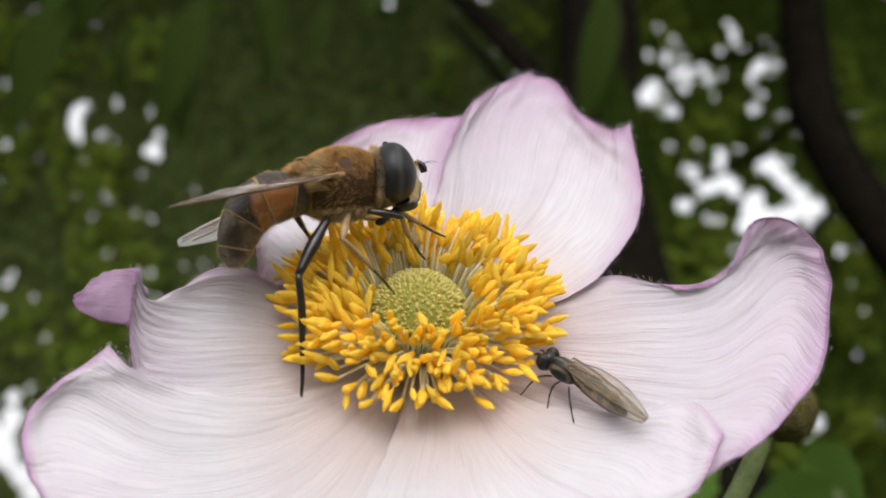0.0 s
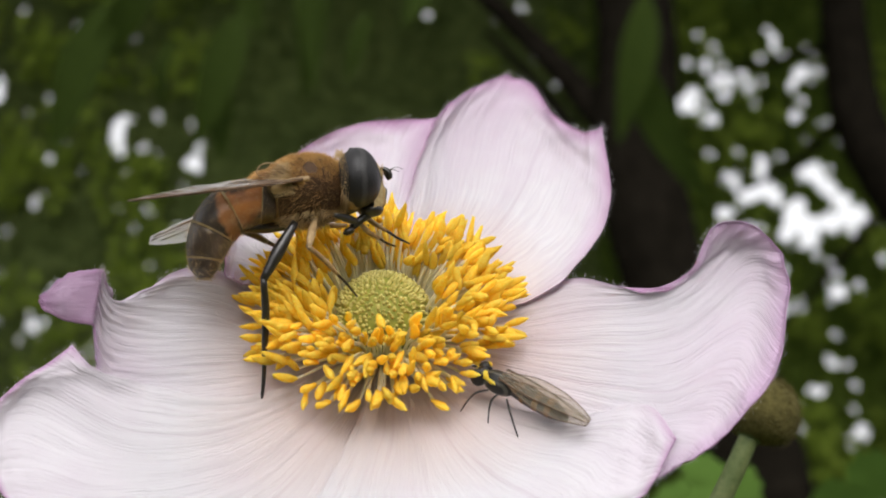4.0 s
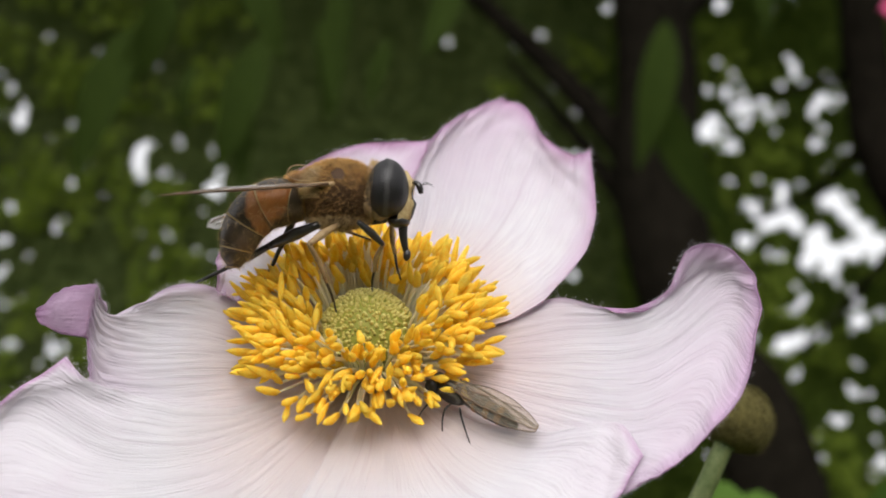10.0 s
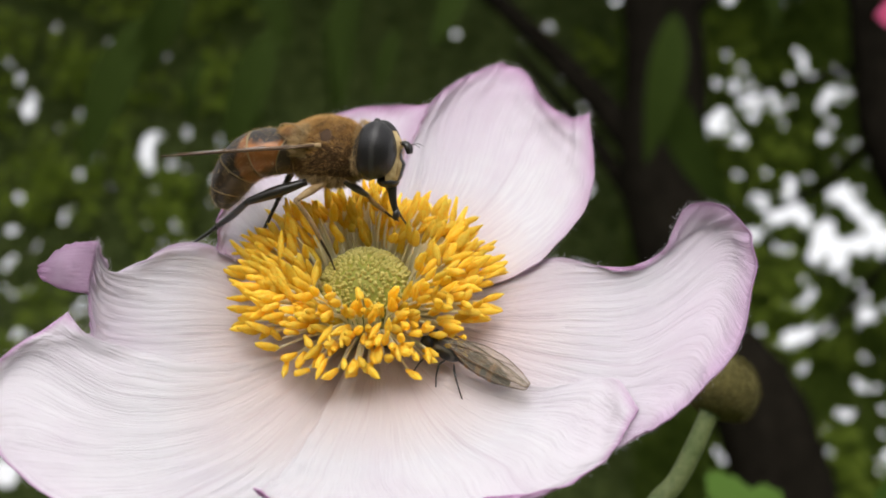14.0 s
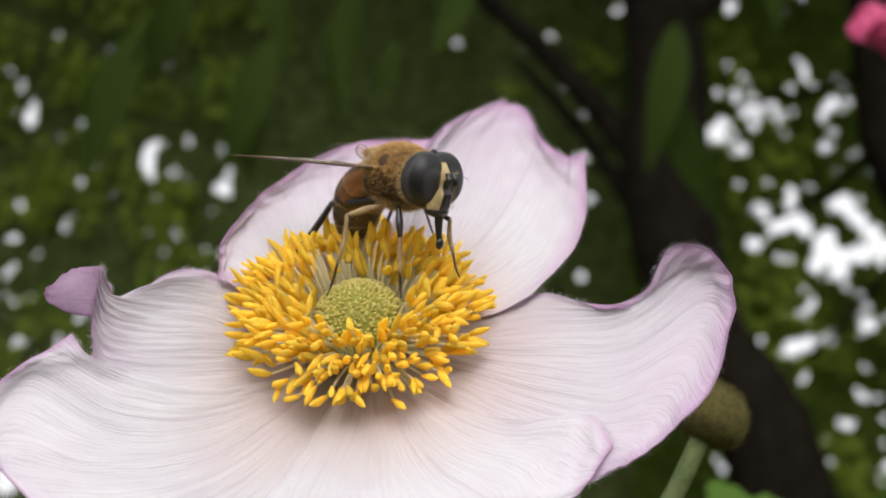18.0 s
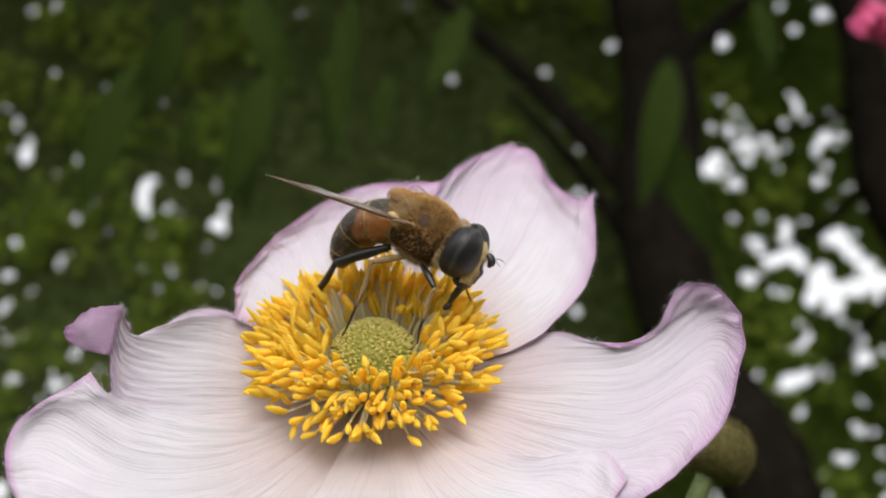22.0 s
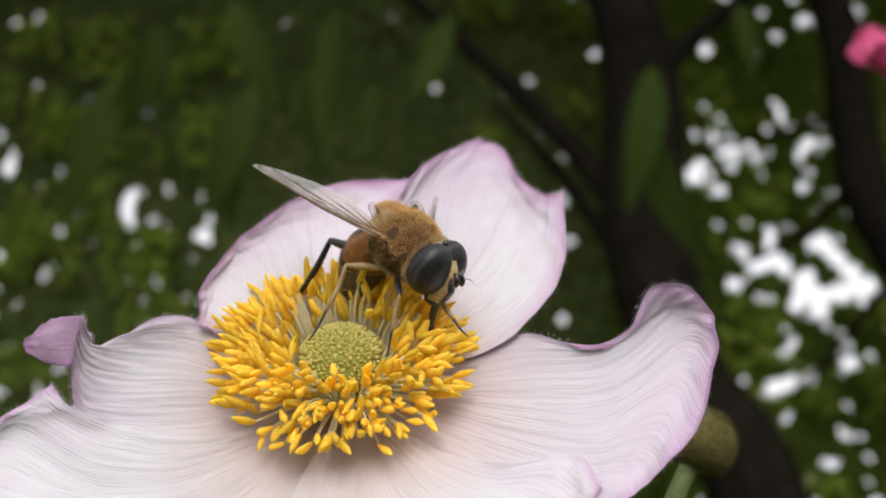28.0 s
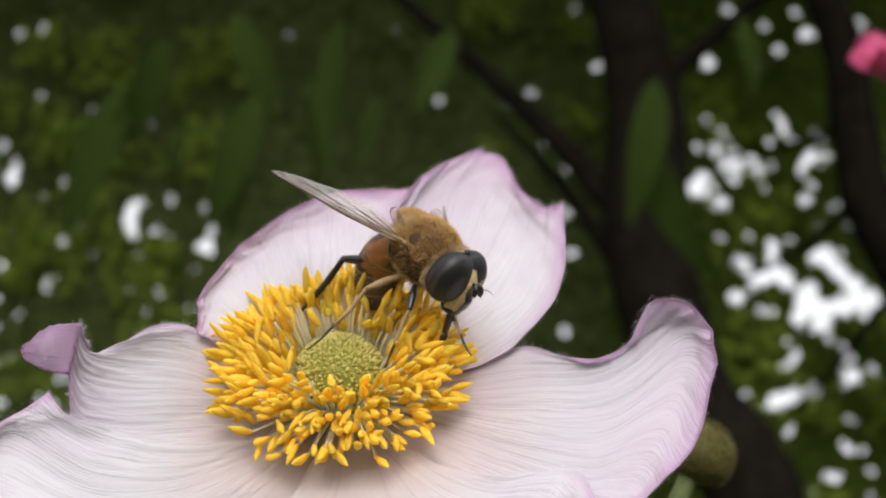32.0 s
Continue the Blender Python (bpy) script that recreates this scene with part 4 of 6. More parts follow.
tv, tf = tube([(0.0, 0, 0), (-1.2, 0, -0.02), (-2.6, 0, -0.12), (-3.5, 0, -0.3)], (0.32, 0.50, 0.50, 0.15), 12, 14)
ab = finish("abdomen", tv, tf, M["black"], small, "narrow dark abdomen")
for x, r in ((-0.75, 0.45), (-1.5, 0.515), (-2.25, 0.51)):
    tv, tf = tube([(x, 0, -0.03), (x - 0.16, 0, -0.04), (x - 0.32, 0, -0.06)], (r, r + 0.015, r), 14, 5)
    finish("abdomen_band", tv, tf, M["scutellum"], ab, "narrow amber band")
verts, faces = wing_mesh(5.3, 1.5, 20, 8)
for s in (-1, 1):
    w = finish("wing", [(x, y * s, z * 0.4) for x, y, z in verts], faces, M["wing_glassy"], small, "glassy wing folded over the back")
    w.matrix_basis = pose(0.6 * MM, s * 0.2 * MM, (0.72 + 0.04 * s) * MM, 0, -4, 3 * s)
    edge = [verts[i * 8] for i in range(0, 20)] + [verts[i * 8 + 7] for i in range(18, -1, -1)]
    tv, tf = tube([(x, y * s, z * 0.4) for x, y, z in edge], [0.03] * len(edge), 4, 60)
    finish("wing_vein", tv, tf, M["wing_vein"], w)
    for a, b, c in (((0, 0.3), (0.4, 0.5), (0.95, 0.2)), ((0.05, 0.1), (0.5, 0.1), (0.96, -0.1)), ((0.05, 0), (0.4, -0.4), (0.75, -0.7))):
        tv, tf = tube([(-5.2 * q[0], q[1] * s, 0.02 - 0.14 * q[0] ** 2) for q in (a, b, c)], (0.035, 0.03, 0.02), 4, 8)
        finish("wing_vein", tv, tf, M["wing_vein"], w)
for s in (-1, 1):
    for x0, x1, x2 in ((1.2, 1.8, 2.4), (0.6, 0.5, 0.2), (0.0, -1.0, -2.2)):
        tv, tf = tube([(x0, s * 0.4, -0.5), ((x0 + x1) / 2, s * 1.0, -0.35), (x1, s * 1.35, -0.8), ((x1 + x2) / 2, s * 1.6, -1.6), (x2, s * 1.8, -2.1)], (0.055, 0.065, 0.045, 0.035, 0.025), 6, 12)
        finish("leg", tv, tf, M["black"], small)

# ---- the deep pink blossom further back
pink = tagged(new("pink_blossom"), "deep pink double blossom with ruffled petals on a stem", "flower")
rng = np.random.default_rng(8)
for ring, (cnt, rad, tilt) in enumerate(((5, 8, 70), (7, 15, 50), (9, 23, 28), (11, 30, 8))):
    for i in range(cnt):
        cage = [[(rad * 0.1 + rad * a, w * rad * 0.55 * math.sin(0.5 + 2.2 * a) , 2.5 * a * a * rad * 0.1 - abs(w) * 1.5 + rng.normal(0, 0.5)) for w in (-1, -0.5, 0, 0.5, 1)] for a in (0, 0.35, 0.7, 1.0)]
        verts, faces, index, uv, _, _ = petal_mesh(cage, 16, 26, 0.3, ring * 5 + i * 0.7, 8.0, 0.0)
        ob = finish("petal", verts, faces, M["pink"], pink)
        ob.matrix_basis = pose(0, 0, ring * -0.0015, 35, 0, 0) @ pose(0, 0, 0, 0, 0, 360 * i / cnt + ring * 20 + rng.normal(0, 5)) @ pose(0, 0, 0, 0, -tilt)
tv, tf = tube([(0, 0, 2), (0, 6, -20), (6, 12, -120), (10, 20, -700), (10, 20, -1300)], (2.2, 1.8, 1.8, 2.2, 2.5), 8, 30)
finish("stem", tv, tf, M["stem"], pink)


# ---- leaves of the anemone, low behind the flower
def lobed_leaf(size, seed):
    """Three-lobed leaf outline filled from its midrib, cupped and toothed."""
    verts, faces = [(0, 0, 0)], []
    n = 72
    for ring in (0.35, 0.7, 1.0):
        for i in range(n):
            a = 2 * math.pi * i / n
            lobe = 0.55 + 0.45 * abs(math.cos(1.5 * a)) ** 0.7
            r = size * lobe * ring * (1 + (0.05 * math.sin(a * 19 + seed) if ring == 1.0 else 0))
            verts.append((r * math.cos(a), r * math.sin(a), 0.12 * size * ring ** 2 * math.sin(3 * a + seed) - 0.15 * size * ring ** 2))
    for i in range(n):
        faces.append((0, 1 + i, 1 + (i + 1) % n))
        for k2 in (0, 1):
            a, b = 1 + k2 * n + i, 1 + k2 * n + (i + 1) % n
            faces.append((a, a + n, b + n, b))
    return verts, faces


plant = tagged(new("anemone_plant"), "clump of fresh green lobed anemone leaves", "plant")
for i, (p, size, rx, rz) in enumerate((((0.058, 0.240, 1.162), 0.010, 62, 20), ((0.082, 0.220, 1.158), 0.011, 55, 120), ((0.078, 0.260, 1.155), 0.013, 50, 230), ((0.058, 0.280, 1.157), 0.014, 58, 310))):
    verts, faces = lobed_leaf(size, i * 1.9)
    lf = finish("leaf", verts, faces, M["leaf_near"], plant, scale=1)
    lf.matrix_basis = pose(*p, rx, 0, rz)
    tv, tf = tube([p, (p[0] + 0.01, p[1] + 0.03, p[2] - 0.12), (p[0], p[1] + 0.1, 0.5), (0.03 * i, 0.36, -0.02)], (0.0011, 0.0013, 0.0018, 0.002), 7, 24)
    finish("leaf_stalk", tv, tf, M["stem"], plant, scale=1)


# ---- the trees behind: trunks, limbs, and crowns with openings to the sky
def leaf_cloud(x0, x1, z0, z1, y0, y1, cell, half, wide, openings, rng, tilt=0.5):
    """Many small folded leaves spread over a thin screen of foliage; none lies in an opening."""
    nx, nz = int((x1 - x0) / cell), int((z1 - z0) / cell)
    gx, gz = np.meshgrid(np.arange(nx), np.arange(nz))
    c = np.stack([x0 + (gx.ravel() + rng.uniform(0, 1, nx * nz)) * cell, rng.uniform(y0, y1, nx * nz), z0 + (gz.ravel() + rng.uniform(0, 1, nx * nz)) * cell], 1)
    ok = np.ones(len(c), bool)
    n = len(c)
    a = rng.uniform(0, 2 * math.pi, n)
    along = np.stack([np.cos(a), rng.normal(0, tilt, n), np.sin(a) - 0.4], 1)
    along /= np.linalg.norm(along, axis=1, keepdims=True)
    side = np.cross(along, np.stack([rng.normal(0, tilt, n), np.ones(n), rng.normal(0, tilt, n)], 1))
    side /= np.linalg.norm(side, axis=1, keepdims=True)
    up = np.cross(side, along)
    h = (half * rng.uniform(0.7, 1.3, n))[:, None]
    w = (wide * rng.uniform(0.7, 1.3, n))[:, None]
    flat = np.hypot(along[:, 0], along[:, 2]) + 1e-6
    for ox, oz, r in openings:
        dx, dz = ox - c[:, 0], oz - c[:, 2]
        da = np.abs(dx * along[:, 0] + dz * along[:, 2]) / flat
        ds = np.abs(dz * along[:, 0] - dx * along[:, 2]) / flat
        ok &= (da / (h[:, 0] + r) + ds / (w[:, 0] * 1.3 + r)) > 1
    c, along, side, up, h, w = c[ok], along[ok], side[ok], up[ok], h[ok], w[ok]
    n = len(c)
    v = np.stack([c - along * h, c - side * w + up * w * 0.3 - along * h * 0.1, c + along * h, c + side * w + up * w * 0.3 - along * h * 0.1], 1).reshape(-1, 3)
    i = np.arange(n)[:, None] * 4
    f = np.concatenate([i + np.array([[0, 1, 2]]), i + np.array([[0, 2, 3]])], 0)
    return v.tolist(), f.tolist()


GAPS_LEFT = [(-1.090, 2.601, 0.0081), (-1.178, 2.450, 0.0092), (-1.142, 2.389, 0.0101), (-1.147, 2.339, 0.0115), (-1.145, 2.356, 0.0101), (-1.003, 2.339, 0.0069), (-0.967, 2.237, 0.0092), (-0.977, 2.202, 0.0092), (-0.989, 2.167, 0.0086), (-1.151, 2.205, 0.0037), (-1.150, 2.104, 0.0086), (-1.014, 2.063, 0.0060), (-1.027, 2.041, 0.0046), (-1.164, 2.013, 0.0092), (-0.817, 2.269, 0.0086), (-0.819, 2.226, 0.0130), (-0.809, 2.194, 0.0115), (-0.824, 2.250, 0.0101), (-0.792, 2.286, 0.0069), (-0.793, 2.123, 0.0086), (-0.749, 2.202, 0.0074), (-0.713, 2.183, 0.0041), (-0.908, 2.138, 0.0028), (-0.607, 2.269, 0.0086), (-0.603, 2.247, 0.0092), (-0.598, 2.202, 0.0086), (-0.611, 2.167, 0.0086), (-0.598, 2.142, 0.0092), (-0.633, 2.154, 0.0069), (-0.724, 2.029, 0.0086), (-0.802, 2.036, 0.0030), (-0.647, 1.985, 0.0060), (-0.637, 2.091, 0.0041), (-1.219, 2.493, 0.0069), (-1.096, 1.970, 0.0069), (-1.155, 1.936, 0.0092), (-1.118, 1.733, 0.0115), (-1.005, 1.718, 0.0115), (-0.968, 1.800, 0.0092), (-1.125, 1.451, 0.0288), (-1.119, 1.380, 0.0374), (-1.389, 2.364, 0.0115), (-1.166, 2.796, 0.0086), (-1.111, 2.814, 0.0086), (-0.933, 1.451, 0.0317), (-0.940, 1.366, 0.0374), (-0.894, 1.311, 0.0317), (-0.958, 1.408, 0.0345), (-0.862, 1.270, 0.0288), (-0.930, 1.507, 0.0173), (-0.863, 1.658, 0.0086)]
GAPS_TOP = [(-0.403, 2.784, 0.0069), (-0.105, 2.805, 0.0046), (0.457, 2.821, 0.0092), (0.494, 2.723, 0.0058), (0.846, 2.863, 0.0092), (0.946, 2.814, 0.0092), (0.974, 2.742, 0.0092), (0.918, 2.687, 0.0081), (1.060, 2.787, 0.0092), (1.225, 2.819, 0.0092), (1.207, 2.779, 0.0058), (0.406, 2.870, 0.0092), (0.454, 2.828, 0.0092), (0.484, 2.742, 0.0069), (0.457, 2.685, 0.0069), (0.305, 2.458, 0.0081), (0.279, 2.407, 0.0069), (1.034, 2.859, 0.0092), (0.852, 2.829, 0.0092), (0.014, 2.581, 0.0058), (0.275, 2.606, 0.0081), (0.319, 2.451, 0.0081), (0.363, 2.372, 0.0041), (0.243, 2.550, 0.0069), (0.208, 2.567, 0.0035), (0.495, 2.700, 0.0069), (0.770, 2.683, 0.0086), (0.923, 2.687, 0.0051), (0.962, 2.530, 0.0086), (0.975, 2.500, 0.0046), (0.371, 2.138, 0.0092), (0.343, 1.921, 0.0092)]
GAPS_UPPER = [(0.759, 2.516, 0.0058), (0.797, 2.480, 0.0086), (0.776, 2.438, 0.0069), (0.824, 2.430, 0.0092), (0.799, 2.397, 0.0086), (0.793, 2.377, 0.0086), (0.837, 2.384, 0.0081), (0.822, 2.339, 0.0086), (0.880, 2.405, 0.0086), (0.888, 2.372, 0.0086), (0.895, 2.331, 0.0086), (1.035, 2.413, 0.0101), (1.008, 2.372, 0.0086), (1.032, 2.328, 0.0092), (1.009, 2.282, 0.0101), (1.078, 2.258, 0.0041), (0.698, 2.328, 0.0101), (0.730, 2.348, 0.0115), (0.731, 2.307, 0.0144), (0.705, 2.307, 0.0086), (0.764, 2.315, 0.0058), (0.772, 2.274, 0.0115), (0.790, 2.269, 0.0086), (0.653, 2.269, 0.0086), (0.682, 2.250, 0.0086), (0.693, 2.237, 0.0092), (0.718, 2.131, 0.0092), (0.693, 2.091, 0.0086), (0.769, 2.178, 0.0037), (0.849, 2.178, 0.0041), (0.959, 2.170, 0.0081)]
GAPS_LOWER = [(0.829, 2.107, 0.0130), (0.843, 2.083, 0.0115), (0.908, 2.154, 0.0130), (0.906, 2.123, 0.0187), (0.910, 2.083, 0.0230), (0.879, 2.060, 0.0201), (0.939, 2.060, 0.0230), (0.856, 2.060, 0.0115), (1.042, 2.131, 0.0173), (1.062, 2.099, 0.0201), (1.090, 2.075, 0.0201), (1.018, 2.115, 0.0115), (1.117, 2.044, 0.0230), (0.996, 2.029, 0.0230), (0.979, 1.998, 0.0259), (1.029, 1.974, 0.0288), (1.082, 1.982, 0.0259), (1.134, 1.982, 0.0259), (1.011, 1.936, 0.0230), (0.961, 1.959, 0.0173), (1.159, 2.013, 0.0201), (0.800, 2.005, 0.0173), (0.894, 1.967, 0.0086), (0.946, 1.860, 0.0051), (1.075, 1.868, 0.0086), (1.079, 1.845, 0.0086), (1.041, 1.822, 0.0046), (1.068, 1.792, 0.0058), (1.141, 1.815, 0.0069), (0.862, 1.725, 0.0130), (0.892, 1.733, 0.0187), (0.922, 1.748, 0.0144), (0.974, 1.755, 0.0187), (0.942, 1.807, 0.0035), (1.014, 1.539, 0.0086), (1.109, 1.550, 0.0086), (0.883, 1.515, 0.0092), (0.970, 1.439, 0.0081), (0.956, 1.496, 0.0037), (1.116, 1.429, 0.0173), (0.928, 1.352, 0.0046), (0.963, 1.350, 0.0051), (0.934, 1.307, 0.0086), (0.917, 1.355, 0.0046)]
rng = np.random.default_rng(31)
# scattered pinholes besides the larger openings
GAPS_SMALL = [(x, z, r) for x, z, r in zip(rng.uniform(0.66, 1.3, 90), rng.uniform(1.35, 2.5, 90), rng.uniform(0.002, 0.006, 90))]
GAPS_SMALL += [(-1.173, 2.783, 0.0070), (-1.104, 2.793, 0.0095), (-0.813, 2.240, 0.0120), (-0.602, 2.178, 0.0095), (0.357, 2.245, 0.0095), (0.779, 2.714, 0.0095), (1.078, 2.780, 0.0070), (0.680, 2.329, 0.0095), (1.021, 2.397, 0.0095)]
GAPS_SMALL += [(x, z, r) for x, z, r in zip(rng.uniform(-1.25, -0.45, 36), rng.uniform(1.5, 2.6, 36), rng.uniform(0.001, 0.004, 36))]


def tree(label, trunk, radii, limbs):
    t = tagged(new("tree"), label, "tree")
    tv, tf = tube(trunk, radii, 14, 30)
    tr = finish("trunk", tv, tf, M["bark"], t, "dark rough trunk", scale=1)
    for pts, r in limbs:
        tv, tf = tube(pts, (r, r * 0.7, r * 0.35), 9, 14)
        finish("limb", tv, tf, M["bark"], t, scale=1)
    return t


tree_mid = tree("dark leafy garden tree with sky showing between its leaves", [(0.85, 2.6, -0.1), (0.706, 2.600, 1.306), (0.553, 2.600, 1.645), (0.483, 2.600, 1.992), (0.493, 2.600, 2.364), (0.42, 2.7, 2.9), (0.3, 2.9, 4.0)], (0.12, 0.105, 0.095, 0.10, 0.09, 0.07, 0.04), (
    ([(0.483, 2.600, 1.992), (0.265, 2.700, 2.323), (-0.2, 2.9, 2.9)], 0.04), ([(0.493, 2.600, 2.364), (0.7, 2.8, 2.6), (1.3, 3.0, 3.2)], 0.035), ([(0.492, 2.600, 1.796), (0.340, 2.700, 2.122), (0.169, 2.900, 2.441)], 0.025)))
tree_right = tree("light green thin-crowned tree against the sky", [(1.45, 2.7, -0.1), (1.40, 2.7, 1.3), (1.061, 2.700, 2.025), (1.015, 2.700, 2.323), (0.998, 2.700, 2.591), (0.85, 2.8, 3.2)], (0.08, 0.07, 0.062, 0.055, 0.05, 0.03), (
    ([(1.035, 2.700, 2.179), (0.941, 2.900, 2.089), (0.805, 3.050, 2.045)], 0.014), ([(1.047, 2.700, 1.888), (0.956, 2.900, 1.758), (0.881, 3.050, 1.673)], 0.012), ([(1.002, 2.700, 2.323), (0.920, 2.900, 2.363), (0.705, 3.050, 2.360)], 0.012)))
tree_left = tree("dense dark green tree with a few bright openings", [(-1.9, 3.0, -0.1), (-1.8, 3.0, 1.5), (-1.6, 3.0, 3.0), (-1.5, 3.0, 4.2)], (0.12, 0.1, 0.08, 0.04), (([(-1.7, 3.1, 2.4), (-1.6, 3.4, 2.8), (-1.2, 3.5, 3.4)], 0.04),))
SPLIT = 0.46
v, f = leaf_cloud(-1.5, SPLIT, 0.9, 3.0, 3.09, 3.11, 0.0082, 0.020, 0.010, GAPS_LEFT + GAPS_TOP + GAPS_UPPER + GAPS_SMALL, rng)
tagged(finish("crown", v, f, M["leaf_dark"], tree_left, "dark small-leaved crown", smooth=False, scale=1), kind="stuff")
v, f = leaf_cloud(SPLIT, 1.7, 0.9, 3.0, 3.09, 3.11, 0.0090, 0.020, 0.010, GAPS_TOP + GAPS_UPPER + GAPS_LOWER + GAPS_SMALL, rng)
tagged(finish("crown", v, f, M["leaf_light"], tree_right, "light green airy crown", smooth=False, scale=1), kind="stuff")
# unseen leaf layer overhead, added to keep top light off the crowns
v, f = leaf_cloud(-3.2, 3.2, 3.05, 3.5, 0.9, 3.2, 0.036, 0.09, 0.04, [], rng, 0.9)
tagged(finish("crown", v, f, M["leaf_dark"], tree_mid, "unseen canopy added to shade the trees behind", smooth=False, scale=1), kind="stuff")
for x0, x1 in ((-4.2, -1.5), (1.7, 4.2)):
    v, f = leaf_cloud(x0, x1, 0.0, 3.2, 3.0, 3.4, 0.035, 0.07, 0.035, [], rng)
    tagged(finish("crown", v, f, M["leaf_dark"], tree_left if x0 < 0 else tree_right, "leafy outer crown", smooth=False, scale=1), kind="stuff")
v, f = leaf_cloud(-1.5, 1.7, 0.0, 0.95, 3.0, 3.2, 0.025, 0.05, 0.025, [], rng)
tagged(finish("undergrowth", v, f, M["leaf_dark"], tree_mid, "low dark undergrowth", smooth=False, scale=1), kind="stuff")

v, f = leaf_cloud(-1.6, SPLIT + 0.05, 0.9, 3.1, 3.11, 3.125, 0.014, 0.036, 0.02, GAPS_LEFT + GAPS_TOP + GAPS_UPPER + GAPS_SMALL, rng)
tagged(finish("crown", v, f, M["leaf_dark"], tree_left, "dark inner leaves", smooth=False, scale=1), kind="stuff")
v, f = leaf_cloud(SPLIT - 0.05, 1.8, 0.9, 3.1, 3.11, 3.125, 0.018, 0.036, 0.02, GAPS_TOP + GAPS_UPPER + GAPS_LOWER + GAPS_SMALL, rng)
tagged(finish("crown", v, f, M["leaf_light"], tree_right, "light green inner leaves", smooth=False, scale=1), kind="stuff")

# leaf sprays before the openings, their backlit glow put into the colour
for x0, x1, z0, z1, owner in ((0.62, 1.32, 1.1, 2.55, tree_right), (-1.4, -0.5, 1.5, 3.0, tree_left), (0.15, 0.5, 2.3, 2.9, tree_mid)):
    sprays = [(rng.uniform(x0, x1), rng.uniform(z0, z1), rng.uniform(0.04, 0.10)) for _ in range(int(34 * (x1 - x0) * (z1 - z0)))]
    v, f = [], []
    for cx, cz, r in sprays:
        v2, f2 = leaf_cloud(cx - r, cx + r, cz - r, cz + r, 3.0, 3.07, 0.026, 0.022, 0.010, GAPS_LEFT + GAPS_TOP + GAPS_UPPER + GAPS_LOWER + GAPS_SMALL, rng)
        f += [[q + len(v) for q in face] for face in f2]
        v += v2
    tagged(finish("spray", v, f, M["leaf_backlit"], owner, "leaf sprays coloured yellow-green as if lit from behind", smooth=False, scale=1), kind="stuff")

# unseen tall hedges behind and beside the camera, added to cut low sky light
hedge = tagged(new("hedge"), "unseen dark green hedge added to block low sky light", "hedge", kind="structure")
for x0, x1, y0, ang in ((-9, 9, -7.0, 0), (-7.0, 3.4, 8.0, 90), (-3.4, 7.0, 8.0, -90)):
    v, f = leaf_cloud(x0, x1, 0.0, 2.2, abs(y0), abs(y0) + 0.5, 0.07, 0.14, 0.08, [], rng)
    h = finish("foliage", v, f, M["leaf_dark"], hedge, smooth=False, scale=1)
    h.matrix_basis = pose(0, 0, 0, 0, 0, 180 if ang == 0 else ang)
    h["kind"] = "stuff"

# a nearer bough with long hanging leaves
bough = tagged(new("hanging_bough"), "bough of long dark green leaves hanging down", "branch")
tv, tf = tube([(-1.6, 1.9, 2.45), (-0.6, 1.5, 2.05), (0.1, 1.45, 2.02), (0.75, 1.5, 2.1), (1.3, 1.9, 2.5)], (0.02, 0.012, 0.008, 0.01, 0.018), 8, 30)
finish("twig", tv, tf, M["bark"], bough, scale=1)


def long_leaf(length, width, bend):
    verts, faces = [], []
    n = 14
    for i in range(n):
        u = i / (n - 1)
        w = width * math.sin(math.pi * u ** 0.8) ** 0.9
        y = bend * u * u * length
        z = -length * u * (1 - 0.15 * bend * u)
        verts += [(-w, y - w * 0.25, z), (0, y, z), (w, y - w * 0.25, z)]
    for i in range(n - 1):
        for j in (0, 1):
            a = i * 3 + j
            faces.append((a, a + 1, a + 4, a + 3))
    return verts, faces


for i, (p, ln, wd, rz, tilt) in enumerate((((-0.214, 1.350, 1.780), 0.13, 0.026, 10, 8), ((-0.283, 1.300, 1.722), 0.10, 0.02, -30, 16), ((-0.262, 1.400, 1.758), 0.11, 0.024, 30, -4), ((-0.385, 1.400, 1.819), 0.12, 0.024, 0, 10), ((-0.170, 1.500, 1.875), 0.11, 0.022, 40, -12), ((-0.071, 1.500, 1.850), 0.11, 0.022, -20, 8), ((0.281, 1.400, 1.827), 0.14, 0.026, 10, 4), ((0.266, 1.450, 1.780), 0.13, 0.022, -40, -6), ((0.028, 1.500, 1.951), 0.11, 0.022, 15, 10), ((0.421, 1.500, 1.968), 0.12, 0.024, 15, -8), ((-0.346, 1.400, 1.882), 0.12, 0.026, 50, 4), ((-0.118, 1.400, 1.913), 0.12, 0.026, -50, 4), ((-0.264, 1.450, 1.949), 0.12, 0.026, 5, -10))):
    size = 1.15 + 0.35 * math.sin(i * 4.7)
    verts, faces = long_leaf(ln * 1.2 * size, wd * 0.8 * size, 0.25 + 0.25 * math.sin(i * 2.1))
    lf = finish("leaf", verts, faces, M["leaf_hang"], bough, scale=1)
    lf.matrix_basis = pose(*p, 0, tilt * 2.2, rz)


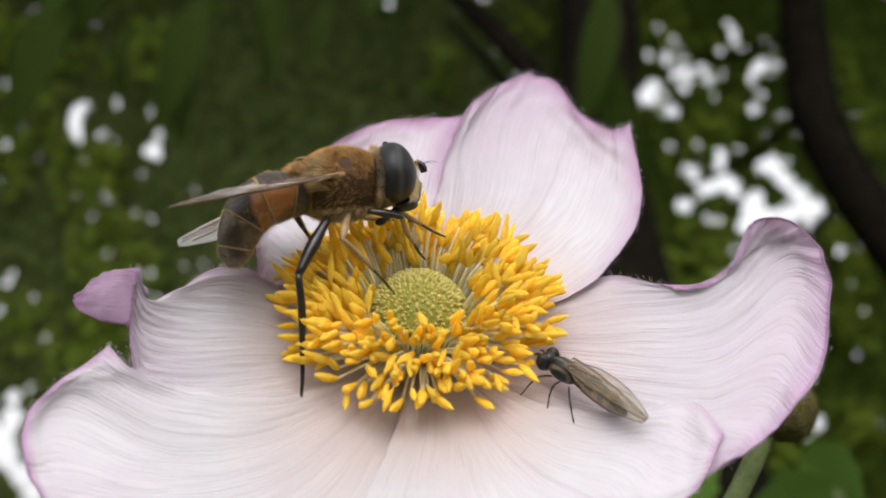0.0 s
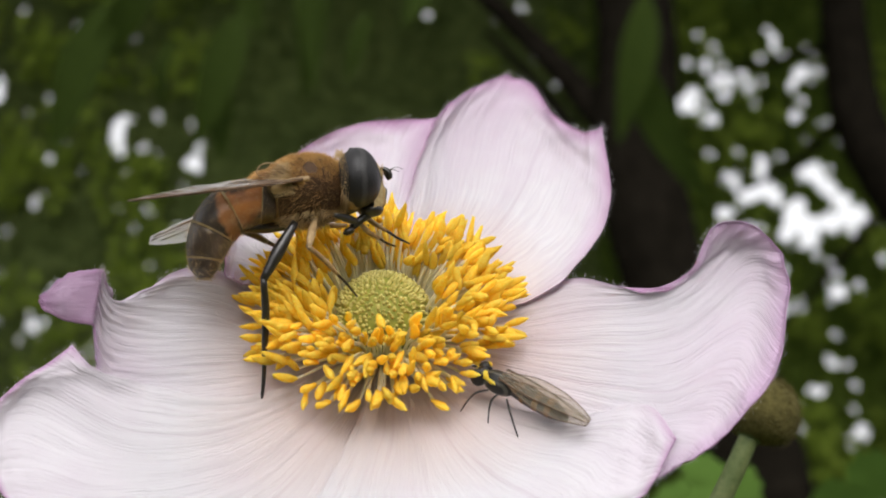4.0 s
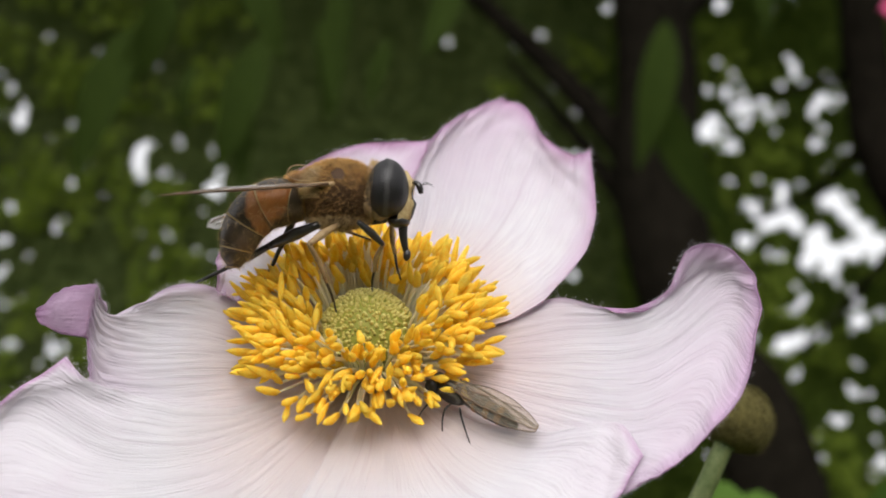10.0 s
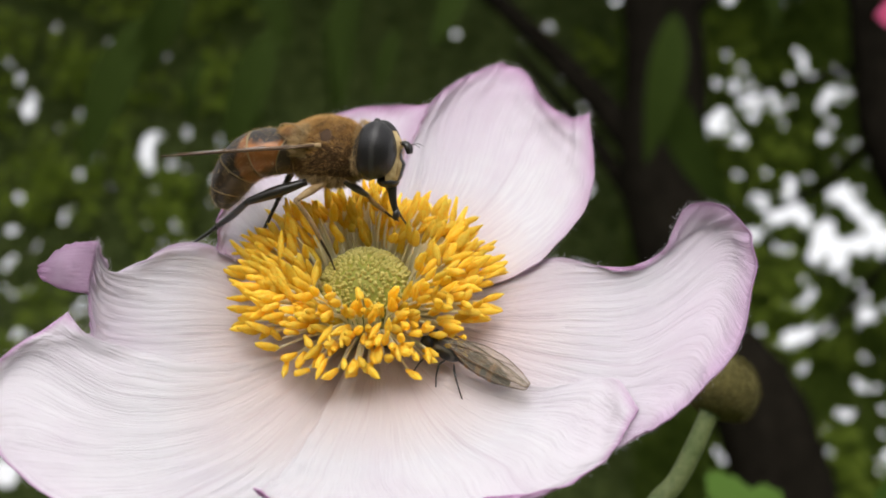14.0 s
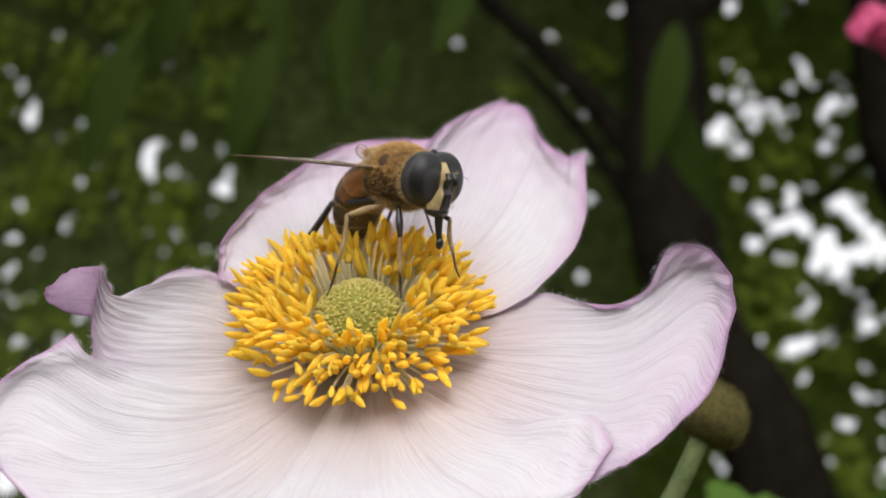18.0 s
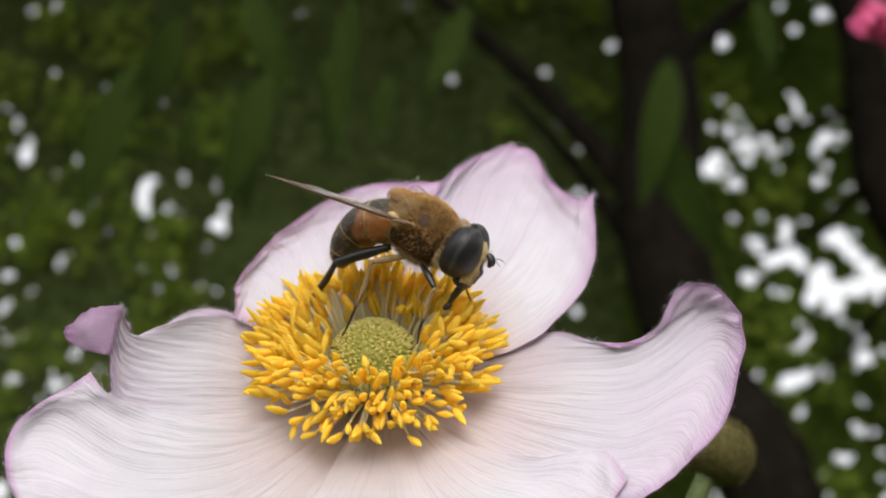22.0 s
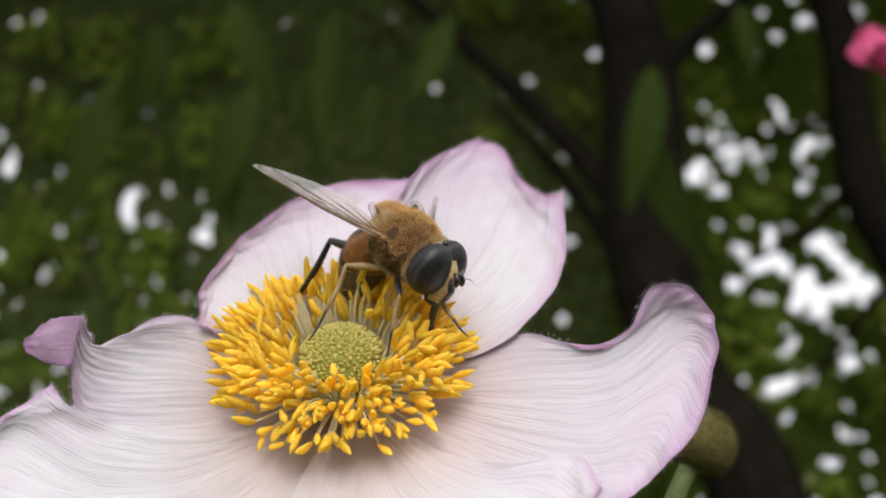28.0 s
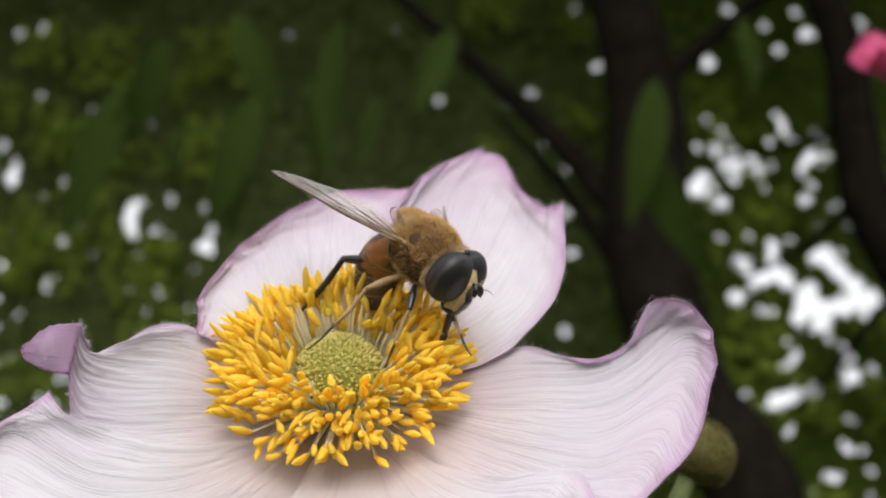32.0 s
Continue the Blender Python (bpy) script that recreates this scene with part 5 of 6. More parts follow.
# ---- movement
FLOWER_ROWS = [
    (0, pose(0.00193, 0.06925, 1.16130, 50.75, -1.02, 1.24)),
    (0.5, pose(0.00060, 0.06835, 1.16144, 51.31, -0.93, 1.38)),
    (1, pose(0.00095, 0.06926, 1.16103, 51.13, -0.78, 1.91)),
    (1.5, pose(0.00011, 0.07063, 1.16173, 51.11, -0.64, 1.62)),
    (2, pose(-0.00135, 0.07017, 1.16241, 51.62, -0.83, 1.43)),
    (2.5, pose(-0.00067, 0.07093, 1.16144, 51.34, -0.35, 1.48)),
    (3, pose(-0.00343, 0.07112, 1.16154, 51.94, -0.58, 1.76)),
    (3.5, pose(-0.00216, 0.07046, 1.16160, 51.58, -0.45, 1.56)),
    (5.5, pose(-0.00366, 0.06960, 1.16355, 52.12, -0.63, 0.47)),
    (6, pose(-0.00359, 0.06935, 1.16289, 52.29, -0.45, 0.68)),
    (6.5, pose(-0.00235, 0.07011, 1.16343, 51.85, -0.57, 0.49)),
    (7, pose(-0.00343, 0.06935, 1.16306, 52.25, -0.46, 0.28)),
    (7.5, pose(-0.00175, 0.06883, 1.16403, 51.83, -0.77, -0.05)),
    (8, pose(-0.00136, 0.06944, 1.16340, 51.48, -0.49, 0.26)),
    (8.5, pose(-0.00235, 0.06909, 1.16303, 52.17, -0.29, 0.27)),
    (9, pose(-0.00313, 0.07085, 1.16383, 52.01, 0.01, -0.04)),
    (9.5, pose(-0.00324, 0.07015, 1.16364, 52.17, -0.02, -0.08)),
    (10, pose(-0.00445, 0.07216, 1.16300, 52.12, 0.31, -0.41)),
    (10.5, pose(-0.00541, 0.07269, 1.16379, 51.99, 0.28, -0.06)),
    (11, pose(-0.00561, 0.07187, 1.16322, 52.53, 0.36, -0.57)),
    (11.5, pose(-0.00391, 0.07229, 1.16430, 51.85, 0.20, -0.34)),
    (12, pose(-0.00456, 0.07142, 1.16394, 52.15, 0.41, -0.66)),
    (12.5, pose(-0.00408, 0.07123, 1.16366, 52.21, 0.16, 0.12)),
    (13, pose(-0.00609, 0.07297, 1.16410, 52.16, 0.15, -0.95)),
    (13.5, pose(-0.00586, 0.07208, 1.16360, 52.55, 0.31, -0.46)),
    (14, pose(-0.00495, 0.07215, 1.16501, 52.31, 0.13, -0.44)),
    (14.5, pose(-0.00608, 0.07150, 1.16545, 52.49, 0.08, -0.59)),
    (16.5, pose(-0.00601, 0.07359, 1.16446, 52.35, 1.61, -2.06)),
    (17, pose(-0.00785, 0.07538, 1.16482, 51.58, 1.58, -2.01)),
    (17.5, pose(-0.00707, 0.07492, 1.16429, 51.89, 1.71, -1.86)),
    (18, pose(-0.00559, 0.07502, 1.16432, 52.01, 1.96, -1.89)),
    (18.5, pose(-0.00542, 0.07471, 1.16388, 51.68, 1.84, -2.08)),
    (19, pose(-0.00650, 0.07426, 1.16448, 51.88, 1.39, -1.42)),
    (19.5, pose(-0.00561, 0.07451, 1.16413, 51.71, 1.80, -1.49)),
    (20, pose(-0.00755, 0.07566, 1.16373, 51.99, 1.43, -1.29)),
    (20.5, pose(-0.00599, 0.07580, 1.16449, 51.85, 1.38, -1.97)),
    (21, pose(-0.00533, 0.07559, 1.16417, 51.33, 1.90, -1.81)),
    (21.5, pose(-0.00716, 0.07686, 1.16398, 51.95, 1.65, -1.89)),
    (22, pose(-0.00451, 0.07627, 1.16439, 51.34, 2.06, -1.77)),
    (22.5, pose(-0.00647, 0.07625, 1.16423, 51.89, 2.18, -1.89)),
    (23, pose(-0.00878, 0.07641, 1.16453, 52.02, 1.26, -1.94)),
    (23.5, pose(-0.00561, 0.07565, 1.16457, 51.59, 1.52, -1.81)),
    (24, pose(-0.00562, 0.07564, 1.16408, 52.00, 1.68, -1.71)),
    (24.5, pose(-0.00632, 0.07652, 1.16414, 52.01, 1.75, -1.87)),
    (25, pose(-0.00529, 0.07619, 1.16418, 51.98, 1.83, -1.73)),
    (25.5, pose(-0.00551, 0.07569, 1.16422, 51.86, 1.68, -2.01)),
    (27.5, pose(-0.00442, 0.07377, 1.16468, 52.97, 1.54, -1.04)),
    (28, pose(-0.00555, 0.07501, 1.16445, 53.04, 1.56, -1.04)),
    (28.5, pose(-0.00431, 0.07472, 1.16494, 53.11, 1.49, -0.92)),
    (29, pose(-0.00445, 0.07470, 1.16435, 53.09, 1.77, -0.89)),
    (29.5, pose(-0.00501, 0.07392, 1.16500, 53.22, 1.46, -1.34)),
    (30, pose(-0.00384, 0.07346, 1.16500, 53.10, 1.67, -1.06)),
    (30.5, pose(-0.00519, 0.07412, 1.16480, 53.01, 1.67, -1.57)),
    (31, pose(-0.00474, 0.07394, 1.16499, 53.01, 1.64, -1.48)),
    (31.5, pose(-0.00442, 0.07424, 1.16539, 53.37, 1.90, -1.22)),
    (32, pose(-0.00580, 0.07497, 1.16452, 53.56, 2.03, -0.73))]
FLY_ROWS = [
    (0, pose(-0.00244, 0.06405, 1.16889, 13.67, -7.58, 6.29)),
    (0.5, pose(-0.00376, 0.06313, 1.16900, 12.95, -9.27, 6.77)),
    (1, pose(-0.00343, 0.06389, 1.16862, 12.39, -11.20, 7.13)),
    (1.5, pose(-0.00409, 0.06510, 1.16935, 11.52, -12.44, 7.57)),
    (2, pose(-0.00546, 0.06467, 1.16995, 10.20, -13.38, 8.19)),
    (2.5, pose(-0.00442, 0.06534, 1.16866, 9.39, -8.71, 9.87)),
    (3, pose(-0.00742, 0.06542, 1.16884, 8.61, -12.72, 10.20)),
    (3.5, pose(-0.00616, 0.06469, 1.16893, 9.13, -11.83, 9.75)),
    (5.5, pose(-0.00823, 0.06389, 1.17034, 10.32, -5.73, 5.02)),
    (6, pose(-0.00730, 0.06350, 1.17017, 10.87, -4.89, 3.62)),
    (6.5, pose(-0.00616, 0.06420, 1.17056, 11.45, -3.84, 2.80)),
    (7, pose(-0.00671, 0.06343, 1.17037, 11.84, -4.12, 2.00)),
    (7.5, pose(-0.00532, 0.06294, 1.17111, 12.26, -2.89, 1.28)),
    (8, pose(-0.00441, 0.06353, 1.17056, 12.68, -0.66, 0.66)),
    (8.5, pose(-0.00528, 0.06312, 1.17051, 13.15, -4.12, -1.27)),
    (9, pose(-0.00626, 0.06470, 1.17166, 13.64, -6.24, -2.82)),
    (9.5, pose(-0.00587, 0.06426, 1.17159, 12.87, -5.13, -3.48)),
    (10, pose(-0.00599, 0.06633, 1.17113, 12.47, 0.21, -3.29)),
    (10.5, pose(-0.00651, 0.06691, 1.17145, 16.54, 16.43, -2.67)),
    (11, pose(-0.00649, 0.06610, 1.17086, 19.96, 17.43, -2.53)),
    (11.5, pose(-0.00475, 0.06645, 1.17186, 23.57, 19.22, -1.73)),
    (12, pose(-0.00516, 0.06554, 1.17167, 27.28, 21.29, -0.78)),
    (12.5, pose(-0.00572, 0.06545, 1.17174, 24.78, 12.71, -7.09)),
    (13, pose(-0.00777, 0.06723, 1.17228, 23.68, 12.13, -9.36)),
    (13.5, pose(-0.00761, 0.06642, 1.17188, 23.16, 9.86, -8.66)),
    (14, pose(-0.00700, 0.06652, 1.17332, 22.57, 7.18, -7.99)),
    (14.5, pose(-0.00810, 0.06590, 1.17378, 22.44, 7.48, -7.78)),
    (16.5, pose(-0.00443, 0.06928, 1.17400, 19.01, 24.21, -31.77)),
    (17, pose(-0.00588, 0.07102, 1.17430, 22.13, 29.67, -32.94)),
    (17.5, pose(-0.00507, 0.07059, 1.17375, 17.36, 25.50, -39.35)),
    (18, pose(-0.00305, 0.07065, 1.17375, 12.90, 24.43, -43.92)),
    (18.5, pose(-0.00272, 0.07034, 1.17319, 13.31, 26.89, -43.83)),
    (19, pose(-0.00385, 0.06987, 1.17383, 14.12, 26.73, -42.99)),
    (19.5, pose(-0.00288, 0.07005, 1.17346, 13.91, 27.17, -41.97)),
    (20, pose(-0.00493, 0.07110, 1.17311, 14.83, 26.64, -41.87)),
    (20.5, pose(-0.00321, 0.07090, 1.17361, 18.16, 26.89, -33.65)),
    (21, pose(-0.00170, 0.07037, 1.17268, 23.50, 34.75, -16.09)),
    (21.5, pose(-0.00395, 0.07163, 1.17237, 25.03, 34.87, -9.83)),
    (22, pose(-0.00138, 0.07108, 1.17275, 29.66, 36.93, -3.80)),
    (22.5, pose(-0.00326, 0.07123, 1.17237, 20.04, 32.04, -8.69)),
    (23, pose(-0.00557, 0.07157, 1.17326, 18.44, 29.66, -27.21)),
    (23.5, pose(-0.00228, 0.07095, 1.17349, 25.87, 35.86, -28.71)),
    (24, pose(-0.00231, 0.07105, 1.17293, 25.10, 35.12, -27.79)),
    (24.5, pose(-0.00302, 0.07201, 1.17297, 23.76, 34.23, -27.18)),
    (25, pose(-0.00205, 0.07182, 1.17292, 22.17, 33.34, -26.65)),
    (25.5, pose(-0.00234, 0.07132, 1.17305, 22.03, 32.59, -27.23)),
    (27.5, pose(-0.00054, 0.06955, 1.17272, 20.61, 48.38, -34.38)),
    (28, pose(-0.00152, 0.07076, 1.17234, 20.53, 48.00, -33.99)),
    (28.5, pose(0.00057, 0.07025, 1.17342, 19.52, 43.75, -34.03)),
    (29, pose(0.00061, 0.07024, 1.17270, 17.43, 45.79, -33.26)),
    (29.5, pose(-0.00014, 0.06943, 1.17310, 18.82, 50.36, -33.32)),
    (30, pose(0.00147, 0.06893, 1.17289, 18.92, 49.67, -33.73)),
    (30.5, pose(0.00004, 0.06948, 1.17249, 19.34, 50.18, -34.41)),
    (31, pose(0.00067, 0.06937, 1.17266, 19.27, 52.42, -34.29)),
    (31.5, pose(0.00087, 0.06962, 1.17331, 17.61, 49.87, -34.47)),
    (32, pose(-0.00044, 0.07037, 1.17250, 17.02, 49.00, -34.16))]


def motions():
    walk(flower, FLOWER_ROWS)
    walk(bud, [
        (0, pose(0.02686, 0.08250, 1.15848, 0.00, -0.00, -0.00)),
        (0.5, pose(0.02554, 0.08271, 1.15882, 0.00, -0.00, -0.00)),
        (1, pose(0.02591, 0.08312, 1.15832, -0.00, -0.00, -0.00)),
        (1.5, pose(0.02508, 0.08327, 1.15881, 0.00, -0.00, -0.00)),
        (2, pose(0.02363, 0.08331, 1.15950, -0.00, -0.00, 0.00)),
        (2.5, pose(0.02472, 0.08378, 1.15880, -0.00, 0.00, 0.00)),
        (3, pose(0.02235, 0.08404, 1.15925, -0.00, -0.00, 0.00)),
        (3.5, pose(0.02369, 0.08456, 1.15884, 0.00, -0.00, 0.00)),
        (5.5, pose(0.02197, 0.08512, 1.16078, -0.00, 0.00, 0.00)),
        (6, pose(0.02219, 0.08542, 1.16086, -0.00, -0.00, -0.00)),
        (6.5, pose(0.02356, 0.08566, 1.16135, 0.00, -0.00, -0.00)),
        (7, pose(0.02244, 0.08601, 1.16110, -0.00, 0.00, 0.00)),
        (7.5, pose(0.02424, 0.08608, 1.16222, 0.00, 0.00, 0.00)),
        (8, pose(0.02471, 0.08650, 1.16140, -0.00, 0.00, 0.00)),
        (8.5, pose(0.02328, 0.08677, 1.16079, -0.00, -0.00, -0.00)),
        (9, pose(0.02215, 0.08671, 1.16152, 0.00, -0.00, 0.00)),
        (9.5, pose(0.02204, 0.08686, 1.16159, 0.00, 0.00, -0.00)),
        (10, pose(0.02094, 0.08729, 1.16084, 0.00, -0.00, -0.00)),
        (10.5, pose(0.01973, 0.08731, 1.16165, 0.00, -0.00, -0.00)),
        (11, pose(0.01917, 0.08758, 1.16141, 0.00, 0.00, 0.00)),
        (11.5, pose(0.02117, 0.08759, 1.16239, 0.00, -0.00, 0.00)),
        (12, pose(0.02071, 0.08778, 1.16211, -0.00, -0.00, -0.00)),
        (12.5, pose(0.02108, 0.08799, 1.16189, 0.00, -0.00, 0.00)),
        (13, pose(0.01905, 0.08803, 1.16198, 0.00, 0.00, -0.00)),
        (13.5, pose(0.01901, 0.08839, 1.16147, 0.00, 0.00, -0.00)),
        (14, pose(0.01979, 0.08835, 1.16276, 0.00, -0.00, -0.00)),
        (14.5, pose(0.01925, 0.08839, 1.16301, 0.00, -0.00, 0.00)),
        (16.5, pose(0.01919, 0.08890, 1.16193, 0.00, 0.00, 0.00)),
        (17, pose(0.01703, 0.08888, 1.16209, 0.00, -0.00, 0.00)),
        (17.5, pose(0.01786, 0.08905, 1.16163, 0.00, -0.00, 0.00)),
        (18, pose(0.01908, 0.08916, 1.16157, 0.00, -0.00, -0.00)),
        (18.5, pose(0.01948, 0.08935, 1.16137, 0.00, -0.00, 0.00)),
        (19, pose(0.01857, 0.08924, 1.16188, -0.00, 0.00, 0.00)),
        (19.5, pose(0.01935, 0.08944, 1.16156, -0.00, -0.00, 0.00)),
        (20, pose(0.01762, 0.08971, 1.16115, 0.00, 0.00, 0.00)),
        (20.5, pose(0.01879, 0.08968, 1.16181, 0.00, 0.00, 0.00)),
        (21, pose(0.01945, 0.08984, 1.16164, -0.00, -0.00, -0.00)),
        (21.5, pose(0.01769, 0.08996, 1.16123, -0.00, 0.00, 0.00)),
        (22, pose(0.01990, 0.08987, 1.16163, 0.00, -0.00, 0.00)),
        (22.5, pose(0.01827, 0.08988, 1.16146, 0.00, -0.00, 0.00)),
        (23, pose(0.01628, 0.08972, 1.16183, 0.00, -0.00, 0.00)),
        (23.5, pose(0.01919, 0.08975, 1.16196, 0.00, -0.00, 0.00)),
        (24, pose(0.01925, 0.08994, 1.16156, 0.00, -0.00, 0.00)),
        (24.5, pose(0.01845, 0.09002, 1.16149, -0.00, 0.00, -0.00)),
        (25, pose(0.01938, 0.09007, 1.16156, 0.00, 0.00, 0.00)),
        (25.5, pose(0.01929, 0.08996, 1.16171, -0.00, -0.00, -0.00)),
        (27.5, pose(0.02079, 0.08974, 1.16319, -0.00, 0.00, -0.00)),
        (28, pose(0.01966, 0.08999, 1.16280, 0.00, -0.00, 0.00)),
        (28.5, pose(0.02071, 0.08990, 1.16333, 0.00, 0.00, -0.00)),
        (29, pose(0.02063, 0.09011, 1.16280, 0.00, -0.00, 0.00)),
        (29.5, pose(0.02033, 0.08995, 1.16355, -0.00, -0.00, 0.00)),
        (30, pose(0.02151, 0.08996, 1.16369, -0.00, -0.00, -0.00)),
        (30.5, pose(0.02014, 0.09015, 1.16335, -0.00, 0.00, 0.00)),
        (31, pose(0.02053, 0.09018, 1.16353, 0.00, 0.00, -0.00)),
        (31.5, pose(0.02079, 0.09015, 1.16376, 0.00, -0.00, 0.00)),
        (32, pose(0.01958, 0.09051, 1.16300, -0.00, -0.00, -0.00))])
    walk(pink, [
        (0, pose(0.16709, 0.29958, 1.28895)),
        (0.5, pose(0.16639, 0.29972, 1.28901)),
        (1, pose(0.16578, 0.30007, 1.28899)),
        (1.5, pose(0.16510, 0.30042, 1.28906)),
        (2, pose(0.16433, 0.30088, 1.28926)),
        (2.5, pose(0.16382, 0.30168, 1.28915)),
        (3, pose(0.16320, 0.30207, 1.28914)),
        (3.5, pose(0.16359, 0.30341, 1.28920)),
        (5.5, pose(0.16012, 0.30474, 1.29107)),
        (6, pose(0.15924, 0.30525, 1.29154)),
        (6.5, pose(0.15839, 0.30542, 1.29271)),
        (7, pose(0.15738, 0.30581, 1.29314)),
        (7.5, pose(0.15629, 0.30619, 1.29401)),
        (8, pose(0.15543, 0.30588, 1.29500)),
        (8.5, pose(0.15447, 0.30512, 1.29485)),
        (9, pose(0.15340, 0.30425, 1.29553)),
        (9.5, pose(0.15313, 0.30447, 1.29485)),
        (10, pose(0.15317, 0.30429, 1.29472)),
        (10.5, pose(0.15302, 0.30491, 1.29381)),
        (11, pose(0.15281, 0.30549, 1.29387)),
        (11.5, pose(0.15264, 0.30611, 1.29415)),
        (12, pose(0.15235, 0.30613, 1.29394)),
        (12.5, pose(0.15211, 0.30590, 1.29397)),
        (13, pose(0.15179, 0.30521, 1.29398)),
        (13.5, pose(0.15093, 0.30564, 1.29235)),
        (14, pose(0.14988, 0.30638, 1.29168)),
        (14.5, pose(0.14890, 0.30745, 1.28989)),
        (16.5, pose(0.14078, 0.30665, 1.29163)),
        (17, pose(0.14044, 0.30531, 1.29461)),
        (17.5, pose(0.14128, 0.30604, 1.29189)),
        (18, pose(0.14135, 0.30642, 1.29042)),
        (18.5, pose(0.14631, 0.30642, 1.28999)),
        (19, pose(0.14319, 0.30542, 1.29100)),
        (19.5, pose(0.14441, 0.30409, 1.29343)),
        (20, pose(0.14303, 0.30413, 1.29150)),
        (20.5, pose(0.14446, 0.30471, 1.28962)),
        (21, pose(0.14432, 0.30351, 1.29336)),
        (21.5, pose(0.14474, 0.30415, 1.29079)),
        (22, pose(0.14349, 0.30163, 1.29992)),
        (22.5, pose(0.13939, 0.30247, 1.29577)),
        (23, pose(0.14258, 0.30111, 1.29886)),
        (23.5, pose(0.14463, 0.30098, 1.29958)),
        (24, pose(0.14447, 0.30160, 1.29729)),
        (24.5, pose(0.14438, 0.30584, 1.28350)),
        (25, pose(0.14370, 0.30450, 1.28790)),
        (25.5, pose(0.14828, 0.30387, 1.28856)),
        (27.5, pose(0.14794, 0.30161, 1.29372)),
        (28, pose(0.14753, 0.30146, 1.29340)),
        (28.5, pose(0.14855, 0.30168, 1.29261)),
        (29, pose(0.14784, 0.30202, 1.29122)),
        (29.5, pose(0.14825, 0.30113, 1.29448)),
        (30, pose(0.14887, 0.30156, 1.29344)),
        (30.5, pose(0.14896, 0.30082, 1.29511)),
        (31, pose(0.14859, 0.30105, 1.29449)),
        (31.5, pose(0.14635, 0.30089, 1.29495)),
        (32, pose(0.14727, 0.30070, 1.29532))])
    walk(hoverfly, FLY_ROWS)
    walk(small, [
        (0, pose(0.01012, 0.06400, 1.15828, -39.62, -34.79, 145.82)),
        (0.5, pose(0.00889, 0.06297, 1.15813, -42.85, -31.52, 151.22)),
        (1, pose(0.00871, 0.06339, 1.15704, -47.17, -22.63, 161.65)),
        (1.5, pose(0.00768, 0.06460, 1.15759, -48.24, -19.50, 164.50)),
        (2, pose(0.00591, 0.06420, 1.15829, -47.39, -23.50, 160.64)),
        (2.5, pose(0.00657, 0.06491, 1.15725, -47.17, -23.23, 161.12)),
        (3, pose(0.00384, 0.06516, 1.15728, -48.36, -21.90, 162.96)),
        (3.5, pose(0.00525, 0.06464, 1.15761, -45.49, -27.58, 156.74)),
        (5.5, pose(0.00132, 0.06432, 1.16003, -46.29, -27.31, 156.31)),
        (6, pose(0.00264, 0.06400, 1.15918, -46.51, -27.29, 156.82)),
        (6.5, pose(0.00359, 0.06486, 1.15998, -45.86, -27.49, 155.92)),
        (7, pose(0.00255, 0.06409, 1.15954, -46.52, -27.17, 156.51)),
        (7.5, pose(0.00389, 0.06366, 1.16077, -45.72, -27.75, 154.92)),
        (8, pose(0.00449, 0.06419, 1.16004, -45.43, -27.44, 155.45)),
        (8.5, pose(0.00358, 0.06388, 1.15957, -46.38, -27.25, 156.47)),
        (9, pose(0.00261, 0.06564, 1.16042, -46.20, -27.23, 156.28)),
        (9.5, pose(0.00247, 0.06496, 1.16024, -46.38, -27.25, 156.34)),
        (10, pose(0.00118, 0.06697, 1.15960, -46.60, -26.65, 156.85)),
        (10.5, pose(0.00012, 0.06751, 1.16039, -46.37, -26.81, 156.90)),
        (11, pose(-0.00023, 0.06663, 1.15970, -47.18, -26.49, 157.24)),
        (11.5, pose(0.00147, 0.06711, 1.16097, -46.10, -27.01, 156.21)),
        (12, pose(0.00085, 0.06614, 1.16044, -46.61, -26.73, 156.62)),
        (12.5, pose(0.00146, 0.06598, 1.16012, -46.71, -26.65, 157.34)),
        (13, pose(-0.00076, 0.06763, 1.16058, -46.84, -26.25, 156.65)),
        (13.5, pose(-0.00042, 0.06682, 1.16006, -46.86, -27.22, 156.57)),
        (14, pose(0.00051, 0.06693, 1.16157, -45.84, -28.65, 154.69)),
        (14.5, pose(-0.00020, 0.06592, 1.16154, -45.58, -29.55, 153.68)),
        (16.5, pose(0.00186, 0.06753, 1.16043, -44.98, -35.47, 152.16)),
        (16.7, pose(0.00168, 0.06847, 1.16093, -46.84, -31.82, 156.56)),
        (16.8, pose(0.00585, 0.06443, 1.16482, -24.28, -30.04, 152.26)),
        (16.9, pose(0.01240, 0.07131, 1.17331, -26.20, -9.98, 171.26)),
        (17, pose(0.00089, 0.06729, 1.16764, -26.11, -13.26, 168.48)),
        (17.1, pose(-0.00705, 0.06510, 1.16474, -25.20, -24.51, 158.16)),
        (17.2, pose(-0.01087, 0.06198, 1.16074, -25.82, -18.29, 164.23)),
        (17.4, pose(-0.02068, 0.05649, 1.15361, -25.92, -16.99, 165.55)),
        (18, pose(-0.25, -0.15, 1.0, 0, 0, 200)),
        (20, pose(-0.9, -0.9, 0.0045, 0, 0, 200)),
        (32, pose(-0.9, -0.9, 0.0045, 0, 0, 200))])
    neck, waist = pose(0.0019, 0, 0.0002), pose(-0.0019, 0, -0.0005)
